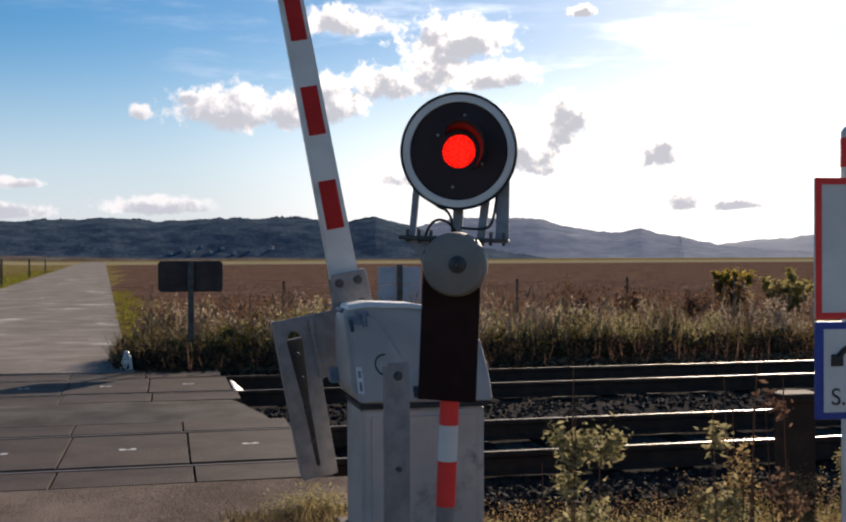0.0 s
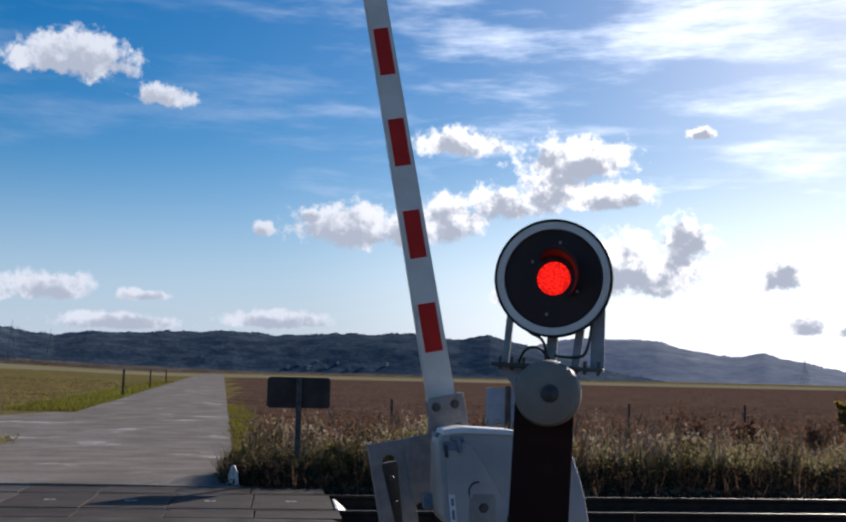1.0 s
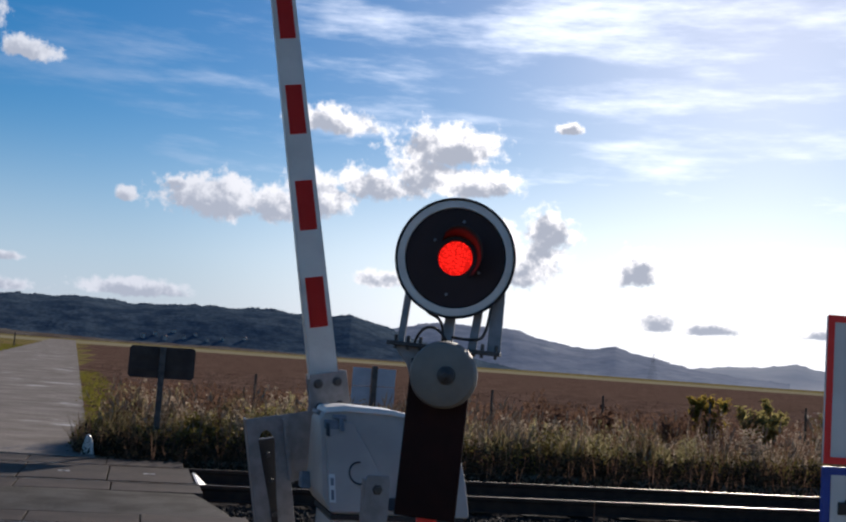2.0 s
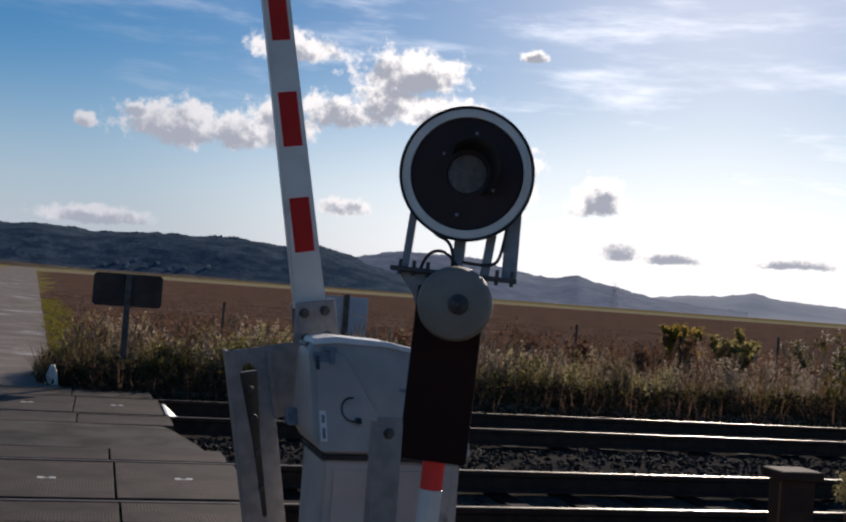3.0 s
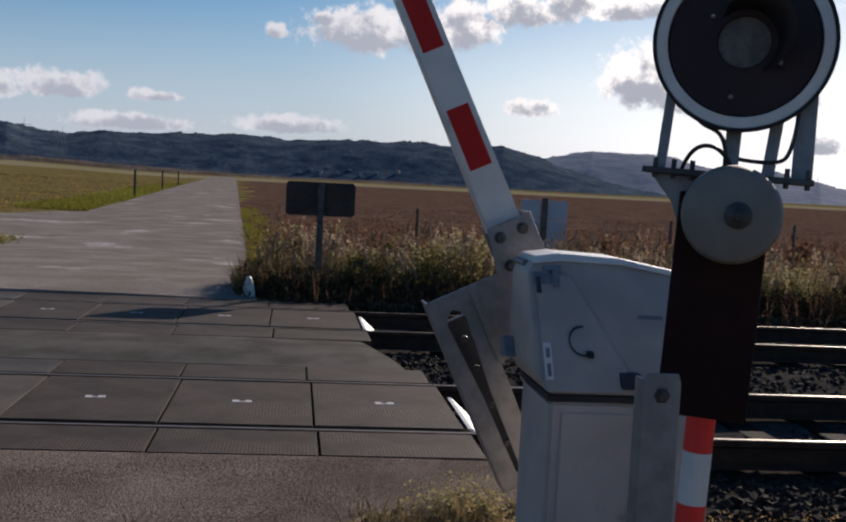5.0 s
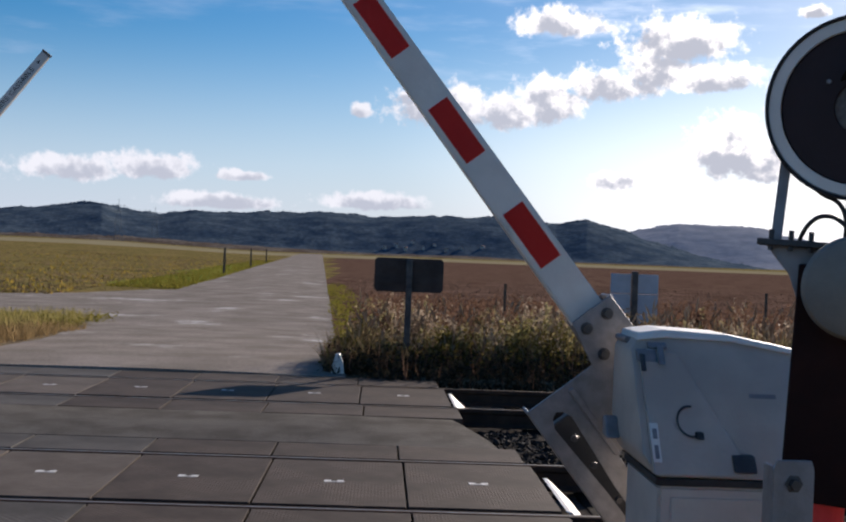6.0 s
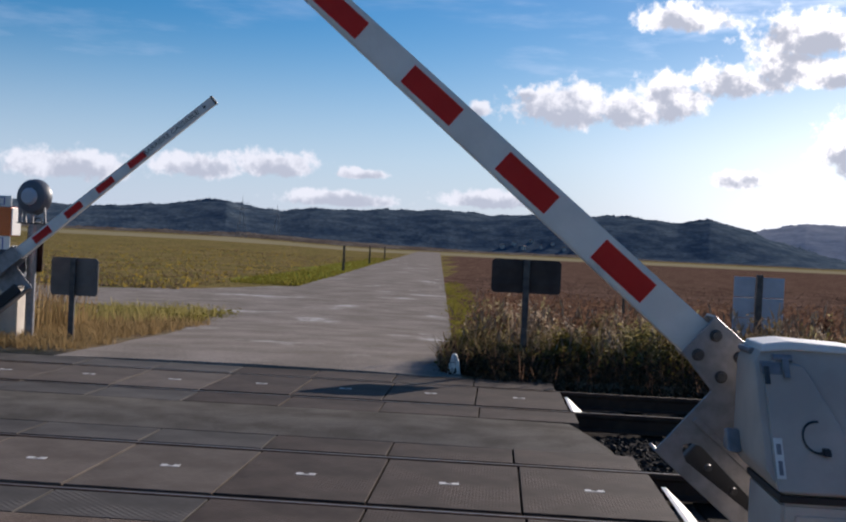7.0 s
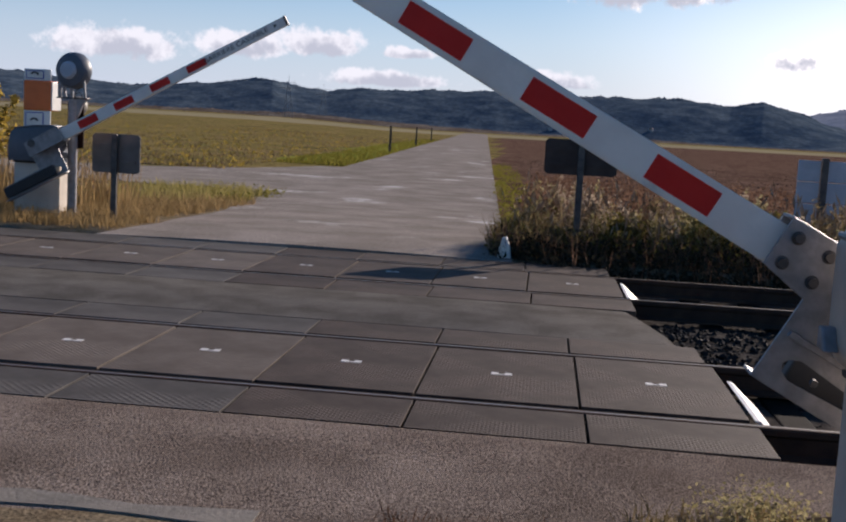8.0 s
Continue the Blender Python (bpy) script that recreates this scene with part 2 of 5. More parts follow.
M = {
    "white": mat("white_paint", (0.757, 0.73, 0.682), (0.652, 0.63, 0.59), 5, 0.42, 0, 0.15, 60, (0.42, 0.41, 0.40), 0.66),
    "red": mat("red_film", (0.92, 0.0598, 0.0504), (0.882, 0.052, 0.0456), 9, 0.38, 0, 0.05, 80, spec=0.2),
    "grey_paint": mat("pale_grey_paint", (0.4644, 0.4055, 0.3493), (0.3762, 0.3281, 0.2852), 4, 0.45, 0, 0.2, 50, (0.26, 0.25, 0.24), 0.66),
    "slate": mat("slate_blue_paint", (0.10, 0.115, 0.14), (0.075, 0.085, 0.105), 4, 0.45, 0, 0.2, 50),
    "cabinet": mat("stained_cabinet", (0.5373, 0.4756, 0.4194), (0.4194, 0.3689, 0.327), 3, 0.6, 0, 0.25, 45, (0.15, 0.125, 0.105), 0.56),
    "zinc": mat("galvanised_steel", (0.2806, 0.2754, 0.2834), (0.2024, 0.1989, 0.2072), 14, 0.5, 0.45, 0.2, 70, (0.20, 0.18, 0.17), 0.68),
    "dark_steel": mat("dark_steel", (0.05, 0.05, 0.055), (0.10, 0.095, 0.09), 12, 0.5, 0.6, 0.2, 60),
    "black": mat("matt_black", (0.012, 0.012, 0.014), (0.02, 0.02, 0.022), 6, 0.6, 0, 0.1, 60),
    "maroon": mat("dark_maroon", (0.0265, 0.00808, 0.00648), (0.0166, 0.00576, 0.0054), 6, 0.55, 0, 0.15, 50, spec=0.12),
    "bell": mat("bell_aluminium", (0.24, 0.225, 0.194), (0.184, 0.17, 0.15), 5, 0.62, 0.15, 0.15, 60, (0.28, 0.26, 0.24), 0.64),
    "lens_off": mat("dull_lens", (0.10, 0.085, 0.08), (0.16, 0.14, 0.125), 30, 0.25, 0, 0.4, 160),
    "cable": mat("black_cable", (0.01, 0.01, 0.01), (0.016, 0.016, 0.016), 8, 0.4),
    # black lamp face lifted towards maroon: the veil of glare is painted in
    "face": mat("glare_tinted_face", (0.0253, 0.01339, 0.01507), (0.03422, 0.01786, 0.01953), 5, 0.5, 0, 0.1, 60, spec=0.25),
    "led": lamp_mat(),
    "rail_top": mat("polished_rail", (0.176, 0.132, 0.0777), (0.139, 0.103, 0.0588), 4, 0.34, 0.6, 0.05, 90),
    "rail_side": mat("rusty_rail", (0.075, 0.045, 0.032), (0.05, 0.032, 0.026), 7, 0.8, 0.1, 0.3, 50, spec=0.05),
    "rubber": rubber_mat("crossing_rubber", (0.08354, 0.0676, 0.0558), (0.149, 0.1238, 0.1053)),
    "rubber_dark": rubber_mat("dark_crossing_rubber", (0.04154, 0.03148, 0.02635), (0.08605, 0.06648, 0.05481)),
    "rubber_out": rubber_mat("edge_rubber", (0.05962, 0.0539, 0.04939), (0.1111, 0.1011, 0.09251), 55.0),
    "mark": mat("white_mark", (0.60, 0.59, 0.57), (0.42, 0.41, 0.40), 30, 0.7),
    "asphalt": mat("worn_asphalt", (0.1442, 0.1134, 0.09286), (0.2215, 0.1781, 0.1484), 1.3, 0.85, 0, 0.9, 85, (0.27, 0.235, 0.21), 0.60, spec=0, grain=0.62),
    "asphalt_fine": mat("middle_asphalt", (0.09438, 0.0869, 0.07744), (0.1463, 0.1353, 0.1221), 2.2, 0.85, 0, 0.5, 90, spec=0, grain=0.25),
    "lane": mat("pale_worn_road", (0.205, 0.1803, 0.1555), (0.2826, 0.2497, 0.2219), 0.9, 0.9, 0, 0.8, 30, (0.50, 0.48, 0.46), 0.575, spec=0, grain=0.25, stain_fine=5.0),
    "concrete": mat("concrete", (0.227, 0.204, 0.1761), (0.1675, 0.1528, 0.1332), 5, 0.85, 0, 0.4, 60, (0.2, 0.19, 0.17), 0.62, spec=0.05),
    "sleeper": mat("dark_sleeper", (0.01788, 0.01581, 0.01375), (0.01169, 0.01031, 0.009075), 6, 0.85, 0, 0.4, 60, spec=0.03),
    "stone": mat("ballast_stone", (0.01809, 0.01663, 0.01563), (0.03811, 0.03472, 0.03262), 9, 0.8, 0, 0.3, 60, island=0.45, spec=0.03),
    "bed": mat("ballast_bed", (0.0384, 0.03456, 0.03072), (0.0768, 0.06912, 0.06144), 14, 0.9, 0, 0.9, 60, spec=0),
    "dirt": mat("dry_dirt", (0.14, 0.105, 0.0665), (0.21, 0.168, 0.112), 2.5, 0.95, 0, 0.8, 40, (0.12, 0.10, 0.05), 0.58, spec=0, grain=0.35),
    "plough": mat("ploughed_soil", (0.0866, 0.0518, 0.0369), (0.1538, 0.0974, 0.07216), 0.5, 0.95, 0, 1.0, 3.0, (0.20, 0.15, 0.07), 0.62, spec=0, grain=0.5),
    "meadow": mat("stubble_meadow", (0.135, 0.118, 0.038), (0.225, 0.165, 0.072), 0.22, 0.95, 0, 1.0, 4.0, (0.085, 0.060, 0.036), 0.56, spec=0, grain=0.45, stain_fine=6.0),
    "verge": mat("green_verge", (0.152, 0.18, 0.03), (0.2185, 0.216, 0.05), 0.5, 0.95, 0, 0.8, 12, spec=0),
    "straw": mat("straw_field", (0.2304, 0.2012, 0.1162), (0.2813, 0.2417, 0.153), 0.03, 0.95, 0, 0.3, 3, spec=0),
    "clod": mat("soil_clod", (0.1325, 0.07685, 0.04901), (0.237, 0.1479, 0.09773), 3, 0.95, 0, 0.6, 30, island=0.35, spec=0),
    # hills: distance haze is put into these colours, bluer and paler further off
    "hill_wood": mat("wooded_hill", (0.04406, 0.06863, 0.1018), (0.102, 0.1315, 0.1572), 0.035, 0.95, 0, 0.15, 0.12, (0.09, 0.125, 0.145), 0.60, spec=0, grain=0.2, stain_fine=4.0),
    "hill_far": mat("haze_tinted_hill", (0.4111, 0.432, 0.4631), (0.5024, 0.4995, 0.5106), 0.01, 0.95, 0, 0.8, 0.15, spec=0.0),
    "hill_mid": mat("haze_tinted_wooded_hill", (0.231, 0.2566, 0.3083), (0.3234, 0.3387, 0.3814), 0.02, 0.95, 0, 0.2, 0.05, (0.42, 0.43, 0.44), 0.60, spec=0, grain=0.08),
    "hedge": mat("far_hedge", (0.10, 0.075, 0.06), (0.15, 0.13, 0.11), 0.05, 0.95, 0, 0.3, 0.2, (0.30, 0.27, 0.25), 0.62, spec=0, grain=0.3),
    # far pylons: steel tinted blue grey, so the colour carries the haze
    "pylon_grey": mat("haze_tinted_steel", (0.17, 0.19, 0.22), (0.14, 0.16, 0.19), 0.1, 0.9, spec=0),
    "pale_base": mat("cream_base", (0.62, 0.56, 0.48), (0.5, 0.45, 0.39), 3, 0.8, 0, 0.3, 40, (0.3, 0.26, 0.22), 0.62, spec=0.1),
    "sign_grey": mat("weathered_sign_grey", (0.17, 0.155, 0.145), (0.13, 0.12, 0.112), 4, 0.6, 0.2, 0.15, 40, (0.10, 0.09, 0.08), 0.66, spec=0.15),
    "sign_back": mat("sign_back_grey", (0.0875, 0.0672, 0.0588), (0.06, 0.0456, 0.0408), 4, 0.7, 0.0, 0.15, 40, (0.11, 0.092, 0.08), 0.60, spec=0.08),
    "sign_pale": mat("pale_blue_board", (0.425, 0.468, 0.527), (0.357, 0.399, 0.459), 5, 0.5, 0, 0.1, 40, (0.10, 0.11, 0.12), 0.66),
    "wood": mat("grey_fence_wood", (0.10, 0.08, 0.06), (0.16, 0.13, 0.10), 12, 0.9, 0, 0.5, 50, spec=0),
    "blue": mat("sign_blue", (0.02, 0.06, 0.35), (0.02, 0.05, 0.28), 6, 0.4),
    "orange": mat("orange_paint", (0.72, 0.16, 0.025), (0.62, 0.13, 0.02), 6, 0.45, 0, 0.1, 50),
    "glass_black": mat("printed_black", (0.01, 0.01, 0.012), (0.014, 0.014, 0.016), 6, 0.4),
    "housewall": mat("house_render", (0.432, 0.4212, 0.3996), (0.3888, 0.3726, 0.351), 0.3, 0.9, spec=0.1),
    "housetile": mat("house_tiles", (0.36, 0.27, 0.24), (0.30, 0.23, 0.21), 0.4, 0.9, spec=0),
    "fresh": plant_mat("fresh_grass", (0.131, 0.137, 0.0207), (0.197, 0.163, 0.0354), 0.5),
    "dull": plant_mat("dull_straw", (0.3036, 0.2277, 0.1265), (0.1391, 0.1075, 0.05313), 0.36),
    "dry": plant_mat("dry_grass", (0.4019, 0.2791, 0.1377), (0.2318, 0.1616, 0.0729), 0.5),
    "reed": plant_mat("seed_heads", (0.5712, 0.4717, 0.3494), (0.2728, 0.2003, 0.1425), 0.42),
    "green": plant_mat("weed_green", (0.08538, 0.0816, 0.0216), (0.1975, 0.15, 0.0456), 0.38),
    "yellow": plant_mat("yellowing_leaf", (0.452, 0.374, 0.141), (0.216, 0.187, 0.0655), 0.5),
    "brown": plant_mat("dead_weed", (0.1157, 0.06384, 0.04307), (0.2394, 0.1412, 0.09198), 0.35),
    "fluff": plant_mat("white_fluff", (0.62, 0.58, 0.50), (0.45, 0.41, 0.34), 0.5),
    # near-black leaves: the shade low in the bank is put into this colour
    "foot": plant_mat("shade_dark_growth", (0.030, 0.024, 0.018), (0.055, 0.045, 0.028), 0.12),
    "weed_straw": plant_mat("pale_weed_leaf", (0.4704, 0.3976, 0.224), (0.1904, 0.168, 0.06944), 0.5),
    "bush": plant_mat("bush_leaf", (0.1871, 0.1622, 0.03564), (0.401, 0.2755, 0.0594), 0.6),
}


# ---- mesh helpers ----
def part(name, bm, material, parent=None, label="", smooth=False):
    """One mesh object out of a bmesh, under a thing or a part."""
    me = bpy.data.meshes.new(name)
    bm.to_mesh(me)
    bm.free()
    for m in material if isinstance(material, (list, tuple)) else [material]:
        me.materials.append(m)
    if smooth:
        me.shade_smooth()
    ob = new(name, me)
    ob.parent = parent
    if label:
        ob["label"] = label
    return ob


def empty(name, m):
    ob = new(name)
    ob.empty_display_size = 0.1
    ob.matrix_basis = m
    return ob


def block(bm, x0, x1, y0, y1, z0, z1, bevel=0.0):
    made = bmesh.ops.create_cube(bm, size=1.0)["verts"]
    for v in made:
        v.co = Vector(((x0 + x1) / 2 + v.co.x * (x1 - x0), (y0 + y1) / 2 + v.co.y * (y1 - y0), (z0 + z1) / 2 + v.co.z * (z1 - z0)))
    if bevel:
        edges = list({e for v in made for e in v.link_edges})
        bmesh.ops.bevel(bm, geom=edges, offset=bevel, segments=2, profile=0.5, affect="EDGES")
    return bm


def box(x0, x1, y0, y1, z0, z1, bevel=0.0):
    return block(bmesh.new(), x0, x1, y0, y1, z0, z1, bevel)


def prism(points, y0, y1, bevel=0.0, bm=None):
    """A flat outline in x and z, given depth along y."""
    bm = bm or bmesh.new()
    a = [bm.verts.new((x, y0, z)) for x, z in points]
    face = bm.faces.new(a)
    out = bmesh.ops.extrude_face_region(bm, geom=[face])
    moved = [g for g in out["geom"] if isinstance(g, bmesh.types.BMVert)]
    for v in moved:
        v.co.y = y1
    verts = a + moved
    faces = list({f for v in verts for f in v.link_faces})
    bmesh.ops.recalc_face_normals(bm, faces=faces)
    if bevel:
        edges = list({e for v in verts for e in v.link_edges})
        bmesh.ops.bevel(bm, geom=edges, offset=bevel, segments=2, profile=0.5, affect="EDGES")
    return bm


def lathe(profile, steps=40, axis="y", at=(0, 0, 0), bm=None):
    """A profile of (radius, height) turned about an axis; ends of radius 0 close it."""
    bm = bm or bmesh.new()
    rings = []
    for r, h in profile:
        ring = []
        for i in range(1 if r == 0 else steps):
            a = 2 * math.pi * i / steps
            p = (r * math.cos(a), r * math.sin(a), h)
            p = {"y": (p[0], p[2], p[1]), "z": p, "x": (p[2], p[0], p[1])}[axis]
            ring.append(bm.verts.new(Vector(p) + Vector(at)))
        rings.append(ring)
    for a, b in zip(rings, rings[1:]):
        for i in range(steps):
            j = (i + 1) % steps
            quad = [a[i % len(a)], a[j % len(a)], b[j % len(b)], b[i % len(b)]]
            quad = list(dict.fromkeys(quad))
            if len(quad) > 2:
                bm.faces.new(quad)
    bmesh.ops.recalc_face_normals(bm, faces=bm.faces)
    return bm


def rod(a, b, r0, r1=None, steps=10, bm=None):
    """A round bar between two points."""
    bm = bm or bmesh.new()
    a, b = Vector(a), Vector(b)
    turn = (b - a).to_track_quat("Z", "Y").to_matrix().to_4x4()
    m = Matrix.Translation((a + b) / 2) @ turn
    bmesh.ops.create_cone(bm, cap_ends=True, segments=steps, radius1=r0, radius2=r0 if r1 is None else r1, depth=(b - a).length, matrix=m)
    return bm


def bar(a, b, w, d, bm=None):
    """A flat bar between two points: w along x, d along y (for bars that stand up)."""
    bm = bm or bmesh.new()
    a, b = Vector(a), Vector(b)
    ring = [Vector((sx * w / 2, sy * d / 2, 0)) for sx, sy in ((-1, -1), (1, -1), (1, 1), (-1, 1))]
    va = [bm.verts.new(a + r) for r in ring]
    vb = [bm.verts.new(b + r) for r in ring]
    bm.faces.new(va[::-1])
    bm.faces.new(vb)
    for i in range(4):
        bm.faces.new((va[i], va[(i + 1) % 4], vb[(i + 1) % 4], vb[i]))
    return bm


def cable(name, points, radius, material, parent):
    """A hanging cable as a smooth tube, turned into one mesh."""
    curve = bpy.data.curves.new(name, "CURVE")
    curve.dimensions, curve.bevel_depth, curve.bevel_resolution, curve.resolution_u = "3D", radius, 2, 8
    s = curve.splines.new("NURBS")
    s.points.add(len(points) - 1)
    for p, q in zip(s.points, points):
        p.co = (*q, 1)
    s.use_endpoint_u, s.order_u = True, 3
    ob = bpy.data.objects.new(name, curve)
    scene.collection.objects.link(ob)
    me = bpy.data.meshes.new_from_object(ob.evaluated_get(bpy.context.evaluated_depsgraph_get()))
    bpy.data.objects.remove(ob)
    bpy.data.curves.remove(curve)
    me.materials.clear()
    me.materials.append(material)
    made = new(name, me)
    made.parent = parent
    return made


def lettering(name, text, size, m, material, parent, width=None):
    """Words in the built-in font as thin raised letters, one mesh."""
    curve = bpy.data.curves.new(name, "FONT")
    curve.body, curve.size, curve.extrude, curve.align_x, curve.align_y = text, size, 0.001, "CENTER", "CENTER"
    ob = bpy.data.objects.new(name, curve)
    scene.collection.objects.link(ob)
    me = bpy.data.meshes.new_from_object(ob.evaluated_get(bpy.context.evaluated_depsgraph_get()))
    bpy.data.objects.remove(ob)
    bpy.data.curves.remove(curve)
    if width:
        xs = [v.co.x for v in me.vertices]
        k = width / (max(xs) - min(xs))
        for v in me.vertices:
            v.co.x *= k
    me.materials.clear()
    me.materials.append(material)
    made = new(name, me)
    made.parent = parent
    made.matrix_basis = m
    return made


def raw(name, verts, faces, material, smooth=False):
    me = bpy.data.meshes.new(name)
    me.from_pydata(verts, [], faces)
    for m in material if isinstance(material, (list, tuple)) else [material]:
        me.materials.append(m)
    if smooth:
        me.shade_smooth()
    return new(name, me)


# ---- ground ----
def ground_z(x, y):
    """Height of the open ground: level at the crossing, a shallow trough for the track bed, fields a little lower."""
    far = 0.0 if y < 15 else -0.28 * min(1.0, (y - 15) / 10)
    trough = -0.55 if 6.3 < y < 14.3 else 0.0
    if x > 0.9 and 5.0 < y <= 6.3:
        trough = -0.30 * min(1.0, (y - 5.0) / 1.0) * min(1.0, (x - 0.9) / 0.5)
    if y > 100 and x < 0:
        slant = math.degrees(math.atan2(-x, y))
        far += (y - 100) * 0.006 * min(1.0, max(0.0, (slant - 7) / 7))
    return far + trough - 0.022 + 0.012 * noise.noise((x * 0.6, y * 0.6, 0))


LANE_LEFT = [(14, -5.8), (18, -5.9), (21, -6.2), (24, -6.7), (30, -7.5), (38, -8.3), (47, -8.8), (67, -10.0), (123, -13.8), (267, -23.0), (600, -45.0)]


def lane_left(y):
    """Where the farm road's left edge runs."""
    return float(np.interp(y, [p[0] for p in LANE_LEFT], [p[1] for p in LANE_LEFT]))


def build_ground():
    xs = [-3000, -1800, -1200, -800, -500, -350, -270, -200, -150, -120, -90, -65, -45, -34] + list(np.arange(-26, 30.1, 1.0)) + [45, 90, 200, 500, 1200, 3000]
    ys = [-400, -120, -40, -15] + list(np.arange(-6, 30.1, 0.6)) + [33, 37, 42, 50, 60, 75, 95, 125, 170, 230, 320, 420, 600, 900, 1500, 4200]
    verts = [(x, y, ground_z(x, y)) for y in ys for x in xs]
    n = len(xs)
    faces, kinds = [], []
    for j in range(len(ys) - 1):
        for i in range(n - 1):
            faces.append((j * n + i, j * n + i + 1, (j + 1) * n + i + 1, (j + 1) * n + i))
            x, y = (xs[i] + xs[i + 1]) / 2, (ys[j] + ys[j + 1]) / 2
            lane = -1.2 - 0.045 * (y - 15)
            kind = 0
            if y > (27.5 if x < -6 else 18.5):
                kind = 1 if x > lane else 2
            edge = lane_left(y)
            if 46 < y < 125 and edge - 3.4 < x < edge + 0.5:
                kind = 3
            if y > 320:
                kind = 4
            if y > 600:
                kind = 2
            kinds.append(kind)
    ground = raw("ground", verts, faces, [M["dirt"], M["plough"], M["meadow"], M["verge"], M["straw"]], True)
    ground.data.polygons.foreach_set("material_index", kinds)
    tagged(ground, "dry verge, ploughed brown soil and stubble fields to the horizon", "ground", kind="structure")


build_ground()


def strip(name, left, right, material, label, category, thick=0.12, crown=0.0):
    """A made surface between two edge lines, with sides that go into the ground."""
    verts, faces = [], []
    steps = 5
    for (xa, ya, za), (xb, yb, zb) in zip(left, right):
        verts.append((xa, ya, za - thick))
        for k in range(steps):
            f = k / (steps - 1)
            verts.append((xa + (xb - xa) * f, ya + (yb - ya) * f, za + (zb - za) * f + crown * math.sin(math.pi * f)))
        verts.append((xb, yb, zb - thick))
    n = steps + 2
    for j in range(len(left) - 1):
        for i in range(n - 1):
            faces.append((j * n + i, j * n + i + 1, (j + 1) * n + i + 1, (j + 1) * n + i))
    for base in (0, (len(left) - 1) * n):
        faces.append(tuple(base + i for i in range(n)))
    ob = raw(name, verts, faces, material, True)
    ob.data.set_sharp_from_angle(angle=radians(30))
    return tagged(ob, label, category, kind="structure")


def lane_z(y):
    return 0.0 if y < 15 else -0.275 * min(1.0, (y - 15) / 10)


LY = [14.05, 15, 16, 17, 18, 19, 20, 21, 22, 23, 24, 25, 26, 28, 30, 32, 34, 36, 39, 42, 45, 50, 55, 60, 70, 80, 110, 160, 240, 380, 600]
strip("road_lane", [(lane_left(y) + 0.06 * math.sin(1.7 * y), y, lane_z(y)) for y in LY],
      [(-0.95 - 0.055 * (y - 14), y, lane_z(y)) for y in LY],
      M["lane"], "pale patched farm road running off between the fields", "road", crown=0.03)
SIDE_FAR = [(-60, 33.0), (-30, 34.4), (-14, 35.8), (-11, 39.0), (-9.5, 44.0), (-8.5, 45.0)]
SIDE_NEAR = [(-60, 27.0), (-30, 27.8), (-12, 28.4), (-9.2, 27.4), (-7.2, 25.0), (-6.0, 23.4)]
strip("road_side", [(x, y, -0.279) for x, y in SIDE_FAR], [(x, y, -0.279 if y > 23 else lane_z(y) - 0.012) for x, y in SIDE_NEAR],
      M["lane"], "pale worn side road turning off along the field", "road")
strip("road_apron", [(-30, 6.88, 0), (-8, 6.88, 0), (-2, 6.88, 0), (-0.3, 6.88, 0), (0.92, 6.88, -0.01)],
      [(-30, 5.0, -0.018), (-8, 5.3, -0.018), (-2.5, 5.42, -0.018), (-0.9, 5.55, -0.018), (0.80, 6.3, -0.03)],
      M["asphalt"], "coarse worn asphalt in front of the crossing panels", "road")
EX = [-6.0 + 0.23 * i for i in range(20)]
strip("road_edge", [(x, 5.60 + 0.02 * math.sin(7 * x) + 0.012 * math.sin(19 * x), -0.008) for x in EX], [(x, 5.47 + 0.025 * math.sin(5 * x + 1) + 0.015 * math.sin(23 * x), -0.010) for x in EX],
      M["concrete"], "pale broken concrete edge along the worn asphalt", "road edge", thick=0.03)
strip("road_middle", [(-9, 11.08, 0), (-4, 11.08, 0), (-1, 11.08, 0), (0.1, 11.08, -0.01), (0.28, 11.0, -0.1)],
      [(-9, 9.62, 0), (-4, 9.62, 0), (-1, 9.62, 0), (0.3, 9.62, -0.01), (0.46, 9.7, -0.1)],
      M["asphalt_fine"], "dark asphalt hump between the two tracks", "road", crown=0.03)

# ---- railway ----
RAIL = [(-0.075, -0.172), (0.075, -0.172), (0.075, -0.158), (0.014, -0.140), (0.009, -0.055), (0.034, -0.040),
        (0.036, -0.010), (0.028, -0.001), (0.011, 0.0), (-0.011, 0.0), (-0.028, -0.001), (-0.036, -0.010), (-0.034, -0.040), (-0.009, -0.055), (-0.014, -0.140), (-0.075, -0.158)]


def rail(parent, y):
    bm = bmesh.new()
    ends = []
    for x in (-90, 110):
        ends.append([bm.verts.new((x, y + a, z)) for a, z in RAIL])
    n = len(RAIL)
    for i in range(n):
        f = bm.faces.new((ends[0][i], ends[0][(i + 1) % n], ends[1][(i + 1) % n], ends[1][i]))
        f.material_index = 1 if i == 8 else 0
    for e in ends:
        bm.faces.new(e)
    bmesh.ops.recalc_face_normals(bm, faces=bm.faces)
    return part("rail", bm, [M["rail_side"], M["rail_top"]], parent, "steel rail with a bright worn head")


